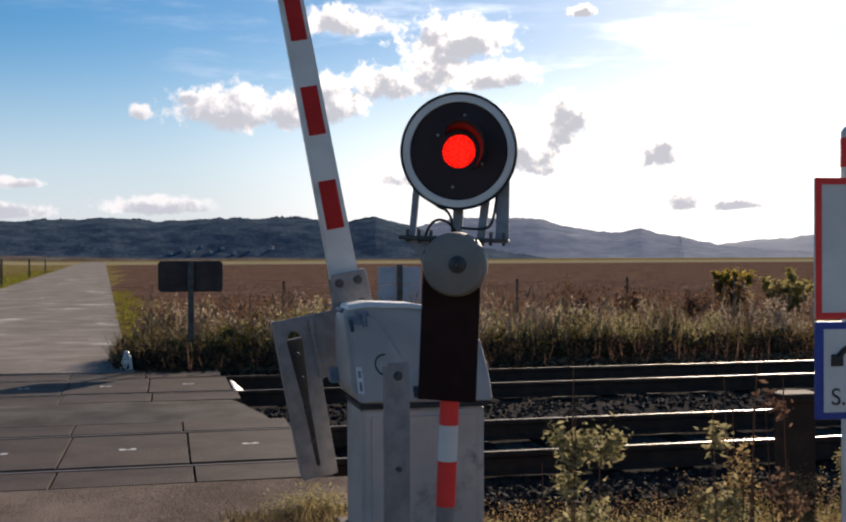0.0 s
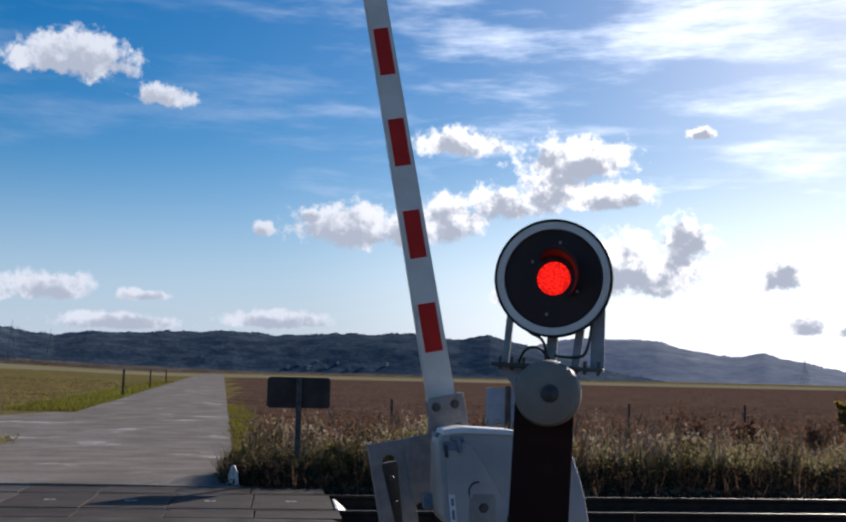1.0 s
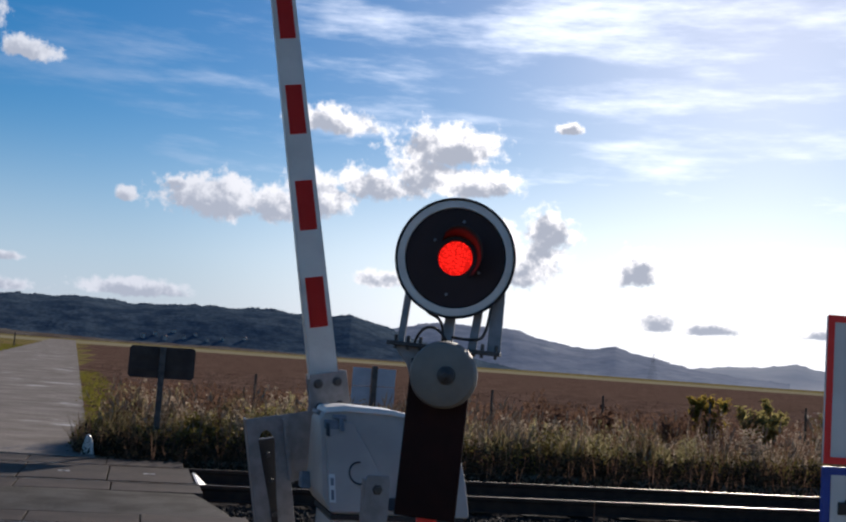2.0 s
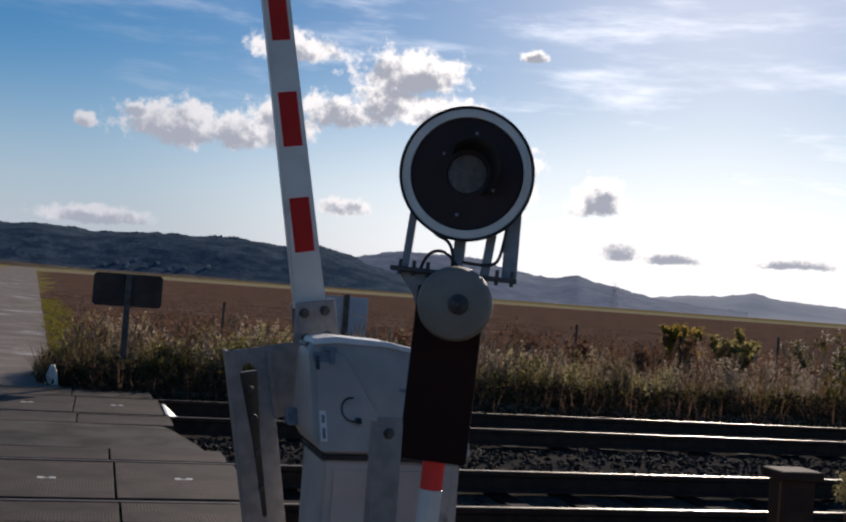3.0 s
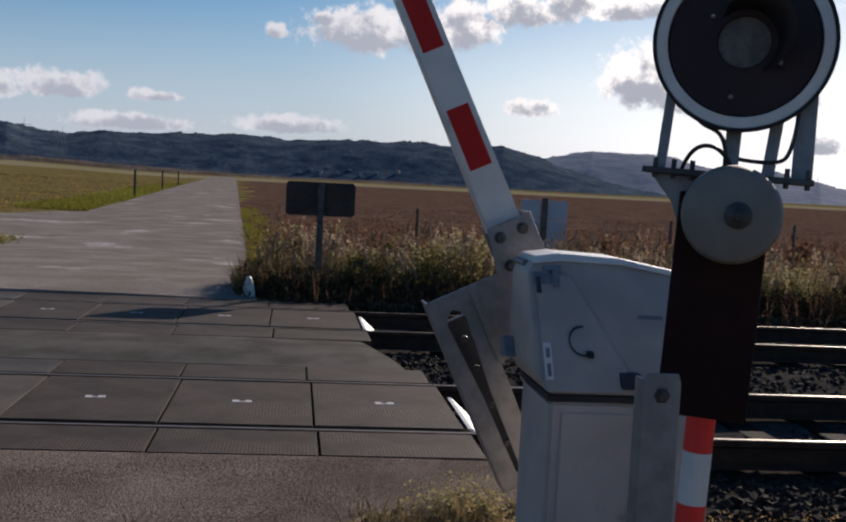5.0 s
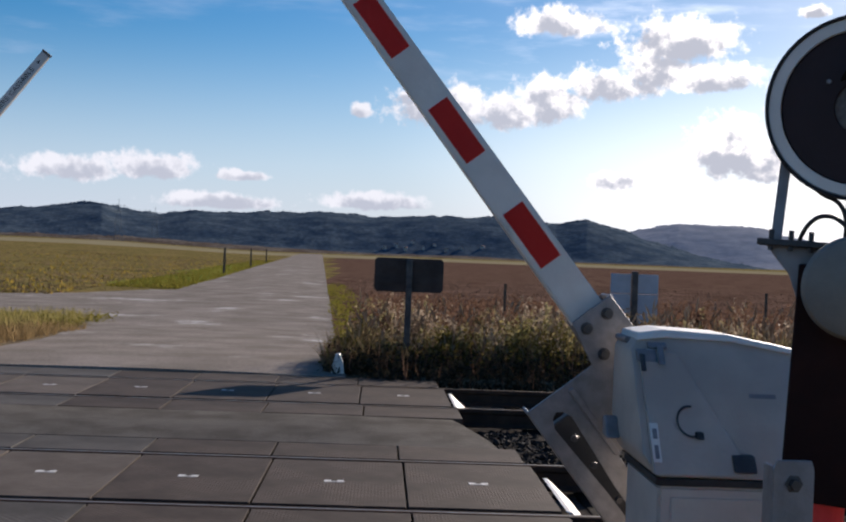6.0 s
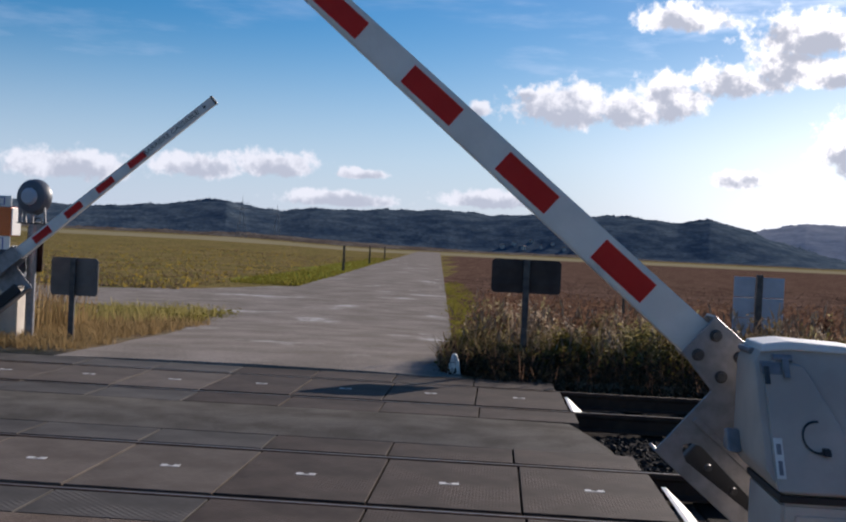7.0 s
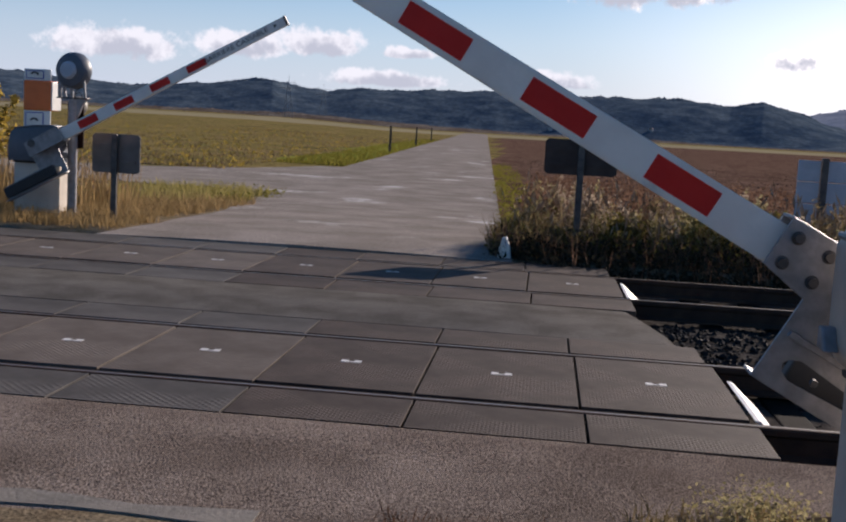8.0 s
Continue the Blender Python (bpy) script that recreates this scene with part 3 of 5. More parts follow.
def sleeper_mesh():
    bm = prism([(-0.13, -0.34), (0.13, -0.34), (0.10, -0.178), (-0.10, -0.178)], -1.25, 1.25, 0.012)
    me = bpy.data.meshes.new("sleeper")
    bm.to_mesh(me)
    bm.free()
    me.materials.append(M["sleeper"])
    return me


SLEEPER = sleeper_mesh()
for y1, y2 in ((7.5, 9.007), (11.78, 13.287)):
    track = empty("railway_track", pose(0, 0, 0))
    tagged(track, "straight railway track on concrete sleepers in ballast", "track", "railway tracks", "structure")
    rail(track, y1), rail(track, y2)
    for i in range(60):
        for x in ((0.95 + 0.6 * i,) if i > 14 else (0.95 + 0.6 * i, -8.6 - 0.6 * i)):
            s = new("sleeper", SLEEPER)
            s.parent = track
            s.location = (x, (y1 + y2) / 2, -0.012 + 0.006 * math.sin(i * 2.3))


def bed_z(y):
    prof = [(5.45, -0.42), (5.9, -0.24), (6.45, -0.17), (7.3, -0.19), (9.2, -0.19), (9.8, -0.15), (10.5, -0.13), (11.2, -0.16), (11.6, -0.2), (13.5, -0.2), (14.0, -0.18), (14.7, -0.5)]
    return float(np.interp(y, [p[0] for p in prof], [p[1] for p in prof]))


def build_bed():
    verts, faces = [], []
    xs = list(np.arange(0.2, 24, 0.35)) + [28, 35, 50, 80, 110]
    for side in (1, -1):
        base = len(verts)
        ys = list(np.arange(5.45, 14.71, 0.18))
        for x in xs:
            for y in ys:
                X = x if side > 0 else -7.4 - x
                verts.append((X, y, bed_z(y) + 0.035 * noise.noise((X * 3, y * 3, 1)) - 0.015))
        n = len(ys)
        for i in range(len(xs) - 1):
            for j in range(n - 1):
                q = (base + i * n + j, base + (i + 1) * n + j, base + (i + 1) * n + j + 1, base + i * n + j + 1)
                faces.append(q if side > 0 else q[::-1])
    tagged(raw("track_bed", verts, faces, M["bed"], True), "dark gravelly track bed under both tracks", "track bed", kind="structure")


build_bed()
RNG = np.random.default_rng(4)


def stones(name, count, area, size, label, material, lift=0.0):
    """Broken stones, each a squeezed and twisted eight-sided lump, joined."""
    base = np.array([(1, 0, 0), (-1, 0, 0), (0, 1, 0), (0, -1, 0), (0, 0, 1), (0, 0, -1)], float)
    tri = np.array([(0, 2, 4), (2, 1, 4), (1, 3, 4), (3, 0, 4), (2, 0, 5), (1, 2, 5), (3, 1, 5), (0, 3, 5)])
    V, F = [], []
    for k in range(count):
        x, y, z = area()
        s = size * RNG.uniform(0.6, 1.35)
        p = base * RNG.uniform(0.65, 1.2, (6, 1)) * (s, s * RNG.uniform(0.6, 1), s * RNG.uniform(0.45, 0.8))
        p += RNG.normal(0, 0.14 * s, (6, 3))
        a, b = RNG.uniform(0, 6.28), RNG.uniform(-0.5, 0.5)
        R = np.array([[math.cos(a), -math.sin(a), 0], [math.sin(a), math.cos(a), 0], [0, 0, 1]]) @ \
            np.array([[1, 0, 0], [0, math.cos(b), -math.sin(b)], [0, math.sin(b), math.cos(b)]])
        V.append(p @ R.T + (x, y, z + lift))
        F.append(tri + 6 * k)
    ob = raw(name, np.concatenate(V).tolist(), np.concatenate(F).tolist(), material)
    return tagged(ob, label, "stones", kind="stuff")


def spot_near():
    x, y = 0.75 + 9 * RNG.random() ** 1.3, RNG.uniform(5.5, 7.4)
    return x, y, bed_z(y)


def spot_mid():
    x, y = 0.3 + 15 * RNG.random() ** 1.2, RNG.uniform(9.15, 11.65)
    return x, y, bed_z(y)


def spot_gauge():
    x = 0.6 + 13 * RNG.random() ** 1.2
    y = RNG.uniform(7.6, 8.9) if RNG.random() < 0.55 else RNG.uniform(11.9, 13.2)
    return x, y, -0.215


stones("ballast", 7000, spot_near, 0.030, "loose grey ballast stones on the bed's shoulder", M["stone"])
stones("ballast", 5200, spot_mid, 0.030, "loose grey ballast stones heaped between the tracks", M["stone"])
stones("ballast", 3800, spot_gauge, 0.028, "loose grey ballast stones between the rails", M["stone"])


# ---- plants ----
def blades(name, spots, height, width, lean, material, label, category="grass", heads=None, head_mat=None, per=5, kind="stuff"):
    """Clumps of bent blades; heads: the share of stalks that carry a seed head, and its size."""
    spots = np.asarray(spots, float)
    base = np.repeat(spots, per, 0)
    n = len(base)
    base[:, :2] += RNG.normal(0, 0.05, (n, 2))
    h = height * RNG.uniform(0.45, 1.15, n) * np.repeat(RNG.uniform(0.75, 1.15, len(spots)), per)
    a = RNG.uniform(0, 2 * np.pi, n)
    bend = lean * RNG.uniform(0.2, 1.3, n) * h
    out = np.stack([np.cos(a), np.sin(a), 0 * a], 1)
    side = np.stack([-np.sin(a), np.cos(a), 0 * a], 1) * (width * RNG.uniform(0.6, 1.3, n))[:, None]
    up = np.array([0, 0, 1.0])
    mid = base + out * (bend * 0.35)[:, None] + up * (h * 0.55)[:, None]
    tip = base + out * bend[:, None] + up * h[:, None]
    V = np.stack([base - side, base + side, mid + side * 0.8, mid - side * 0.8, tip], 1).reshape(-1, 3)
    k = np.arange(n)[:, None] * 5
    Q = np.concatenate([k + [0, 1, 2], k + [0, 2, 3], k + [3, 2, 4]]).tolist()
    V, idx, mats = V.tolist(), [0] * len(Q), [material]
    if heads:
        share, length, r = heads
        pick = np.where(RNG.random(n) < share)[0]
        m = len(pick)
        d = tip[pick] - mid[pick]
        d /= np.linalg.norm(d, axis=1)[:, None] + 1e-9
        L = length * RNG.uniform(0.6, 1.3, m)
        c = tip[pick]
        s1 = side[pick] / (np.linalg.norm(side[pick], axis=1)[:, None] + 1e-9) * r
        s2 = np.cross(d, s1)
        H = np.stack([c - d * (L * 0.4)[:, None], c + s1, c + s2, c - s1, c - s2, c + d * (L * 0.6)[:, None]], 1).reshape(-1, 3)
        kk = np.arange(m)[:, None] * 6 + len(V)
        Fh = np.concatenate([kk + t for t in ([0, 2, 1], [0, 3, 2], [0, 4, 3], [0, 1, 4], [5, 1, 2], [5, 2, 3], [5, 3, 4], [5, 4, 1])]).tolist()
        V += H.tolist()
        Q += Fh
        idx += [1] * len(Fh)
        mats.append(head_mat)
    ob = raw(name, V, Q, mats)
    ob.data.polygons.foreach_set("material_index", idx)
    return tagged(ob, label, category, kind=kind)


def leaves(centres, size, rng, flat=0.5):
    """Small leaves of four corners, folded a little, at the centres given."""
    n = len(centres)
    a = rng.normal(0, 1, (n, 3)) * (1, 1, flat)
    a /= np.linalg.norm(a, axis=1)[:, None]
    b = np.cross(a, rng.normal(0, 1, (n, 3)))
    b /= np.linalg.norm(b, axis=1)[:, None]
    s = (size * rng.uniform(0.5, 1.3, n))[:, None]
    c = np.asarray(centres)
    nrm = np.cross(a, b)
    V = np.stack([c - a * s, c + b * s * 0.45 + nrm * s * 0.12, c + a * s, c - b * s * 0.45 + nrm * s * 0.12], 1).reshape(-1, 3)
    k = np.arange(n)[:, None] * 4
    return V, np.concatenate([k + [0, 1, 2], k + [0, 2, 3]])


def weed(name, x, y, z, height, spread, leaf, count, leaf_mat, label, category, tips=None, stems=5, seed=1, thin=1.0):
    """A bushy weed: forked stalks with many small leaves, and seed tufts at the tips where it has them."""
    rng = np.random.default_rng(seed)
    thing = empty(name, pose(x, y, z))
    tagged(thing, label, category)
    bm = bmesh.new()
    centres, ends = [], []
    for i in range(stems):
        a = rng.uniform(0, 6.28)
        r = spread * rng.uniform(0.15, 0.8)
        top = Vector((math.cos(a) * r, math.sin(a) * r, height * (1.0 if i == 0 else rng.uniform(0.7, 0.98))))
        mid = Vector((top.x * 0.35, top.y * 0.35, top.z * 0.5))
        rod((0.02 * math.cos(a), 0.02 * math.sin(a), -0.03), mid, 0.007 * thin, 0.005 * thin, 5, bm)
        rod(mid, top, 0.005 * thin, 0.002 * thin, 5, bm)
        for j in range(6):
            f = rng.uniform(0.25, 0.95)
            p = mid.lerp(top, (f - 0.4) / 0.6) if f > 0.4 else Vector((0, 0, 0)).lerp(mid, f / 0.4)
            b = rng.uniform(0, 6.28)
            q = p + Vector((math.cos(b), math.sin(b), 0.9)) * spread * rng.uniform(0.2, 0.5)
            rod(p, q, 0.0025 * thin, 0.001 * thin, 4, bm)
            ends.append(q)
            for k in range(count // (stems * 6)):
                f2 = rng.uniform(0.15, 1.1)
                centres.append(np.array(p.lerp(q, f2)) + rng.normal(0, 0.022 * (1 + spread) * thin, 3))
        ends.append(top)
    part("stem_growth", bm, M["brown"], thing)
    V, F = leaves(np.array(centres), leaf, rng)
    ob = raw("foliage", V.tolist(), F.tolist(), leaf_mat)
    ob.parent = thing
    ob["kind"] = "stuff"
    if tips:
        tufts = np.concatenate([np.array(e)[None] + rng.normal(0, 0.03 * thin, (9, 3)) for e in ends])
        V, F = leaves(tufts, 0.022 * thin, rng, 1.0)
        ob = raw("seed_fluff", V.tolist(), F.tolist(), tips)
        ob.parent = thing
        ob["kind"] = "stuff"
    return thing


def bank(n, x0, x1, y0, y1, power=1.0):
    x = x0 + (x1 - x0) * RNG.random(n) ** power
    y = RNG.uniform(y0, y1, n)
    return np.stack([x, y, [ground_z(a, b) - 0.02 for a, b in zip(x, y)]], 1)


def leaf_mass(name, spots, height, leaf, per, material, label):
    """Low tangled weeds: leaves strewn from the ground to a ragged top."""
    spots = np.asarray(spots, float)
    top = height * RNG.uniform(0.4, 1.1, len(spots))
    c = np.repeat(spots, per, 0)
    c[:, :2] += RNG.normal(0, 0.09, (len(c), 2))
    c[:, 2] += np.repeat(top, per) * RNG.random(len(c)) ** 0.8
    V, F = leaves(c, leaf, RNG, 0.8)
    return tagged(raw(name, V.tolist(), F.tolist(), material), label, "weeds", kind="stuff")


blades("tall_grass", bank(2000, -1.15, 24, 14.45, 16.4, 1.4), 0.40, 0.006, 0.5, M["brown"], "dark matted dead grass along the railway bank")
blades("tall_grass", bank(750, -0.9, 26, 14.9, 17.6, 1.3), 0.62, 0.008, 0.35, M["dull"], "pale dry tall grass with feathery seed heads on the bank", heads=(0.4, 0.15, 0.013), head_mat=M["reed"], per=4)
blades("tall_grass", bank(130, 2.5, 26, 15.0, 17.2, 1.2), 0.80, 0.005, 0.22, M["brown"], "tall brown reeds with pale plumes on the bank", heads=(0.75, 0.26, 0.022), head_mat=M["reed"], per=3)
blades("weeds", bank(1200, -1.2, 26, 14.8, 17.8, 1.3), 0.46, 0.008, 0.45, M["green"], "dull green weeds mixed into the bank", "weeds")
blades("weeds", bank(260, -0.4, 26, 16.0, 18.8, 1.2), 0.80, 0.007, 0.4, M["brown"], "brown dead weeds standing behind the grass", "weeds", heads=(0.4, 0.09, 0.008), head_mat=M["dull"])
blades("tall_grass", bank(320, -0.95, 6.0, 14.9, 17.2), 0.74, 0.009, 0.4, M["dull"], "clumps of dry stalks round the sign post", heads=(0.5, 0.20, 0.018), head_mat=M["reed"], per=4)
blades("tall_grass", bank(260, -1.2, -0.2, 14.6, 16.4), 0.42, 0.007, 0.9, M["dull"], "matted grey brown grass at the end of the bank", per=7)
blades("roadside_grass", bank(1500, -9.5, -6.2, 16.2, 22.5), 0.24, 0.005, 1.0, M["dry"], "dry straw grass on the road's far shoulder", per=7)
blades("roadside_grass", bank(700, -9.6, -6.9, 20.5, 26.5), 0.30, 0.010, 0.5, M["yellow"], "green yellow grass behind the straw", per=6)
blades("roadside_grass", bank(420, -8.6, -5.95, 14.7, 16.6), 0.22, 0.005, 1.0, M["dry"], "tangled straw grass at the shoulder's edge", per=7)
leaf_mass("weeds", bank(260, -9.4, -6.6, 22.0, 27.0), 0.22, 0.035, 12, M["fresh"], "fresh green growth at the tip of the shoulder")
blades("tall_grass", bank(300, -10.5, -7.3, 17.2, 19.5), 0.85, 0.007, 0.3, M["dry"], "tall dry stalks round the far barrier", heads=(0.3, 0.12, 0.014), head_mat=M["reed"])
blades("verge_grass", bank(1500, 0.3, 5.2, 4.3, 5.75), 0.085, 0.0018, 1.1, M["dry"], "short dry grass on the verge by the cabinet", per=8)
blades("verge_grass", bank(300, 0.2, 5.0, 4.3, 5.7), 0.13, 0.003, 0.9, M["yellow"], "green and yellow grass tufts on the verge", per=5)
blades("verge_grass", bank(320, -1.2, 0.35, 4.5, 5.7), 0.08, 0.003, 1.1, M["brown"], "flattened brown grass at the road's edge", per=8)
blades("verge_grass", bank(150, -0.2, 0.35, 5.3, 6.0), 0.085, 0.004, 0.9, M["dull"], "short golden grass at the road's edge", per=8)
blades("verge_grass", bank(10, 0.15, 0.40, 5.6, 6.1), 0.13, 0.005, 0.45, M["dry"], "tuft of tall dry grass beside the cabinet", per=8)


leaf_mass("weeds", bank(1700, -1.15, 27, 14.5, 17.5, 1.3), 0.40, 0.034, 14, M["green"], "tangled dull green weeds along the bank")
leaf_mass("weeds", bank(1900, -1.1, 27, 14.4, 15.6, 1.3), 0.34, 0.040, 14, M["foot"], "dead leaves darkened for the shade at the bank's foot")
leaf_mass("weeds", bank(2600, 0.0, 30, 16.8, 24.0, 1.2), 0.62, 0.045, 14, M["brown"], "withered brown weeds over the field's edge")
leaf_mass("weeds", bank(900, -0.2, 28, 16.0, 22.0, 1.2), 0.60, 0.035, 10, M["dull"], "straw coloured withered weeds over the field's edge")
leaf_mass("weeds", bank(110, -1.1, 3.0, 14.8, 17.0), 0.55, 0.030, 14, M["yellow"], "yellowing leaves round the sign post")
leaf_mass("weeds", bank(2300, 0.5, 5.4, 4.3, 5.8), 0.10, 0.010, 10, M["dry"], "low withered growth over the verge")
leaf_mass("weeds", bank(900, 0.5, 5.4, 4.4, 5.9), 0.15, 0.011, 12, M["weed_straw"], "yellowing leaves in the verge's grass")
leaf_mass("weeds", bank(260, 1.4, 5.4, 4.6, 5.9), 0.24, 0.011, 14, M["green"], "dull green weeds on the verge")


def shoulder_spots(n):
    """On the slope between the verge and the ballast."""
    x, y = 0.95 + 6.5 * RNG.random(n) ** 1.2, RNG.uniform(5.55, 6.35, n)
    return np.stack([x, y, [max(bed_z(b), ground_z(a, b)) - 0.02 for a, b in zip(x, y)]], 1)


leaf_mass("weeds", shoulder_spots(1500), 0.10, 0.011, 10, M["dry"], "straw coloured growth creeping into the ballast")
leaf_mass("weeds", shoulder_spots(700), 0.14, 0.012, 10, M["brown"], "brown dead weeds at the ballast's edge")


def tuft_spots(n):
    return np.stack([RNG.normal(0.27, 0.08, n), RNG.normal(6.04, 0.07, n), np.full(n, -0.03)], 1)


leaf_mass("weeds", tuft_spots(44), 0.12, 0.011, 34, M["weed_straw"], "yellow green weeds at the asphalt's broken edge")


def edge_spots(n):
    """Along the lane's edge by the ploughed field."""
    y = 18.0 + 40 * RNG.random(n) ** 1.6
    x = -0.95 - 0.055 * (y - 14) + 0.1 + 0.9 * RNG.random(n) ** 1.5
    return np.stack([x, y, [ground_z(a, b) - 0.02 for a, b in zip(x, y)]], 1)


leaf_mass("weeds", edge_spots(560), 0.22, 0.035, 10, M["fresh"], "yellow green weeds at the road's edge")
leaf_mass("weeds", bank(4200, -1.0, 26, 19.0, 40.0, 1.3), 0.50, 0.060, 9, M["brown"], "thin brown weeds over the turned soil")
leaf_mass("weeds", bank(900, -1.2, 24, 19.0, 32.0, 1.3), 0.55, 0.030, 5, M["reed"], "pale dry seed heads scattered over the field's edge")
leaf_mass("weeds", bank(110, 0.5, 22, 17.5, 21.0), 0.75, 0.020, 6, M["fluff"], "white seed tufts scattered over the weeds")

def plumes(spots, height, leaf, per, material, label):
    """Upright stalks, each topped by a feathery cone of small leaves or seeds; taller and lower in drifts."""
    spots = np.asarray(spots, float)
    drift = np.array([0.72 + 0.75 * noise.noise((p[0] * 0.9, p[1] * 0.9, 4.0)) for p in spots])
    h = height * np.clip(drift, 0.3, 1.2) * RNG.uniform(0.75, 1.15, len(spots))
    lean = RNG.normal(0, 0.12, (len(spots), 2)) * h[:, None]
    f = RNG.uniform(0.30, 1.0, (len(spots), per)) ** 0.8
    wide = 0.11 * (1.06 - f) * h[:, None] + 0.008
    a = RNG.uniform(0, 6.28, f.shape)
    c = np.stack([spots[:, 0, None] + lean[:, 0, None] * f ** 2 + wide * np.cos(a), spots[:, 1, None] + lean[:, 1, None] * f ** 2 + wide * np.sin(a), spots[:, 2, None] + h[:, None] * f], 2)
    V, F = leaves(c.reshape(-1, 3), leaf, RNG, 1.4)
    return tagged(raw("weeds", V.tolist(), F.tolist(), material), label, "weeds", kind="stuff")


plumes(bank(950, -0.6, 24, 15.0, 17.4, 1.3), 0.90, 0.022, 40, M["reed"], "pale feathery seed plumes standing in the bank's grass")
plumes(bank(750, -0.9, 8, 14.9, 17.2), 0.80, 0.024, 34, M["weed_straw"], "yellowing goldenrod-like weeds round the sign post")
plumes(bank(420, -0.9, 24, 15.4, 18.6, 1.2), 0.95, 0.026, 34, M["brown"], "reddish brown withered weeds behind the grass")
plumes(bank(480, -1.0, 7, 14.8, 16.4), 0.62, 0.024, 34, M["green"], "olive green weeds in front of the sign post")
plumes(bank(150, 6.5, 10.5, 18.2, 20.5), 1.15, 0.035, 60, M["brown"], "tall reddish shrubby weeds at the field's edge")


def foot_spots(n):
    x, y = -0.6 + 26 * RNG.random(n) ** 1.3, RNG.uniform(13.95, 14.75, n)
    return np.stack([x, y, [bed_z(b) - 0.03 for b in y]], 1)


leaf_mass("weeds", foot_spots(1900), 0.42, 0.045, 12, M["foot"], "dead growth between ballast and bank, shade put into its colour")
blades("tall_grass", foot_spots(500), 0.5, 0.007, 0.5, M["brown"], "dry grass at the foot of the bank", per=5)
weed("leafy_weed", 0.075, 1.30, -0.02, 1.30, 0.085, 0.0075, 6500, M["weed_straw"], "tall pale weed with small yellowing leaves on the verge", "plant", None, 7, 3, 0.5)
weed("leafy_weed", 0.125, 1.38, -0.02, 1.19, 0.09, 0.0075, 4200, M["weed_straw"], "pale straw and green weed on the verge", "plant", None, 6, 4, 0.5)
weed("leafy_weed", 0.37, 1.32, -0.02, 1.29, 0.085, 0.0075, 5600, M["weed_straw"], "broad tall weed with yellowing leaves and brown stalks", "plant", None, 8, 5, 0.5)
weed("leafy_weed", 0.56, 1.42, -0.02, 1.25, 0.10, 0.0075, 3600, M["brown"], "reddish dead weed with dry leaves", "plant", None, 7, 6, 0.5)
weed("leafy_weed", 0.50, 1.50, -0.02, 1.24, 0.10, 0.0075, 3600, M["dry"], "straw coloured dry weed among the green ones", "plant", None, 8, 12, 0.5)
weed("leafy_weed", 3.24, 5.2, -0.1, 0.84, 0.07, 0.010, 1300, M["weed_straw"], "slender green weed beside the dark pillar", "plant", None, 2, 7)
weed("leafy_weed", 2.35, 5.2, -0.1, 0.32, 0.14, 0.012, 520, M["dull"], "small straw coloured weed in the grass", "plant", None, 5, 8)
weed("leafy_weed", 3.35, 4.7, -0.05, 0.5, 0.20, 0.013, 900, M["weed_straw"], "dry yellowing weed on the verge", "plant", None, 6, 11)
weed("leafy_weed", 2.75, 4.9, -0.05, 0.34, 0.18, 0.012, 700, M["dry"], "low dry weed on the verge", "plant", None, 6, 13)
weed("bush", 10.85, 20.2, -0.2, 1.3, 0.6, 0.055, 6000, M["bush"], "dark green rounded bush at the field's edge", "bush", stems=9, seed=9)
weed("bush", 11.85, 20.0, -0.2, 1.25, 0.7, 0.055, 5000, M["yellow"], "yellow green bush at the field's edge", "bush", stems=8, seed=10)
for i, (x, y, h) in enumerate(((12.4, 18.6, 1.15), (13.0, 18.9, 1.4), (13.6, 18.7, 1.3), (14.5, 19.2, 1.2), (13.0, 18.0, 0.9))):
    weed("tall_weed", x, y, -0.15, h, 0.42, 0.05, 420, M["green"], "tall weed topped with white seed fluff", "plant", M["fluff"], 6, 20 + i)
for i, (x, y, h) in enumerate(((4.4, 18.4, 0.9), (6.8, 18.8, 1.0), (7.6, 18.2, 1.05), (1.8, 18.8, 0.8), (9.2, 18.9, 0.9), (0.8, 17.9, 0.75))):
    weed("tall_weed", x, y, -0.15, h, 0.5, 0.05, 620, M["brown"], "brown withered weed at the edge of the field", "plant", None, 7, 40 + i)
for i, (x, y, h, tone) in enumerate(((-0.75, 15.4, 0.62, "dull"), (-0.1, 15.6, 0.80, "reed"), (0.35, 15.2, 0.66, "green"), (0.8, 15.8, 0.86, "dull"), (1.25, 15.3, 0.74, "yellow"), (1.7, 15.9, 0.92, "reed"),
                                     (2.3, 15.4, 0.72, "green"), (2.9, 15.8, 0.9, "dull"), (3.6, 15.3, 0.75, "brown"), (-0.5, 16.4, 0.85, "brown"), (5.2, 15.5, 0.85, "reed"), (7.1, 15.4, 0.8, "dull"), (9.0, 15.6, 0.9, "reed"), (10.8, 15.3, 0.75, "green"))):
    weed("tall_weed", x, y, -0.12, h, 0.36, 0.032, 520, M[tone], "ragged withering weed standing in the bank's grass", "plant", None, 6, 80 + i)
for i, (x, y, h) in enumerate(((-10.0, 19.0, 1.9), (-10.9, 19.4, 2.3))):
    weed("bush", x, y, -0.2, h, 0.9, 0.075, 2200, M["bush"], "dark green bush with pale seed heads behind the far barrier", "bush", M["fluff"], 8, 60 + i)


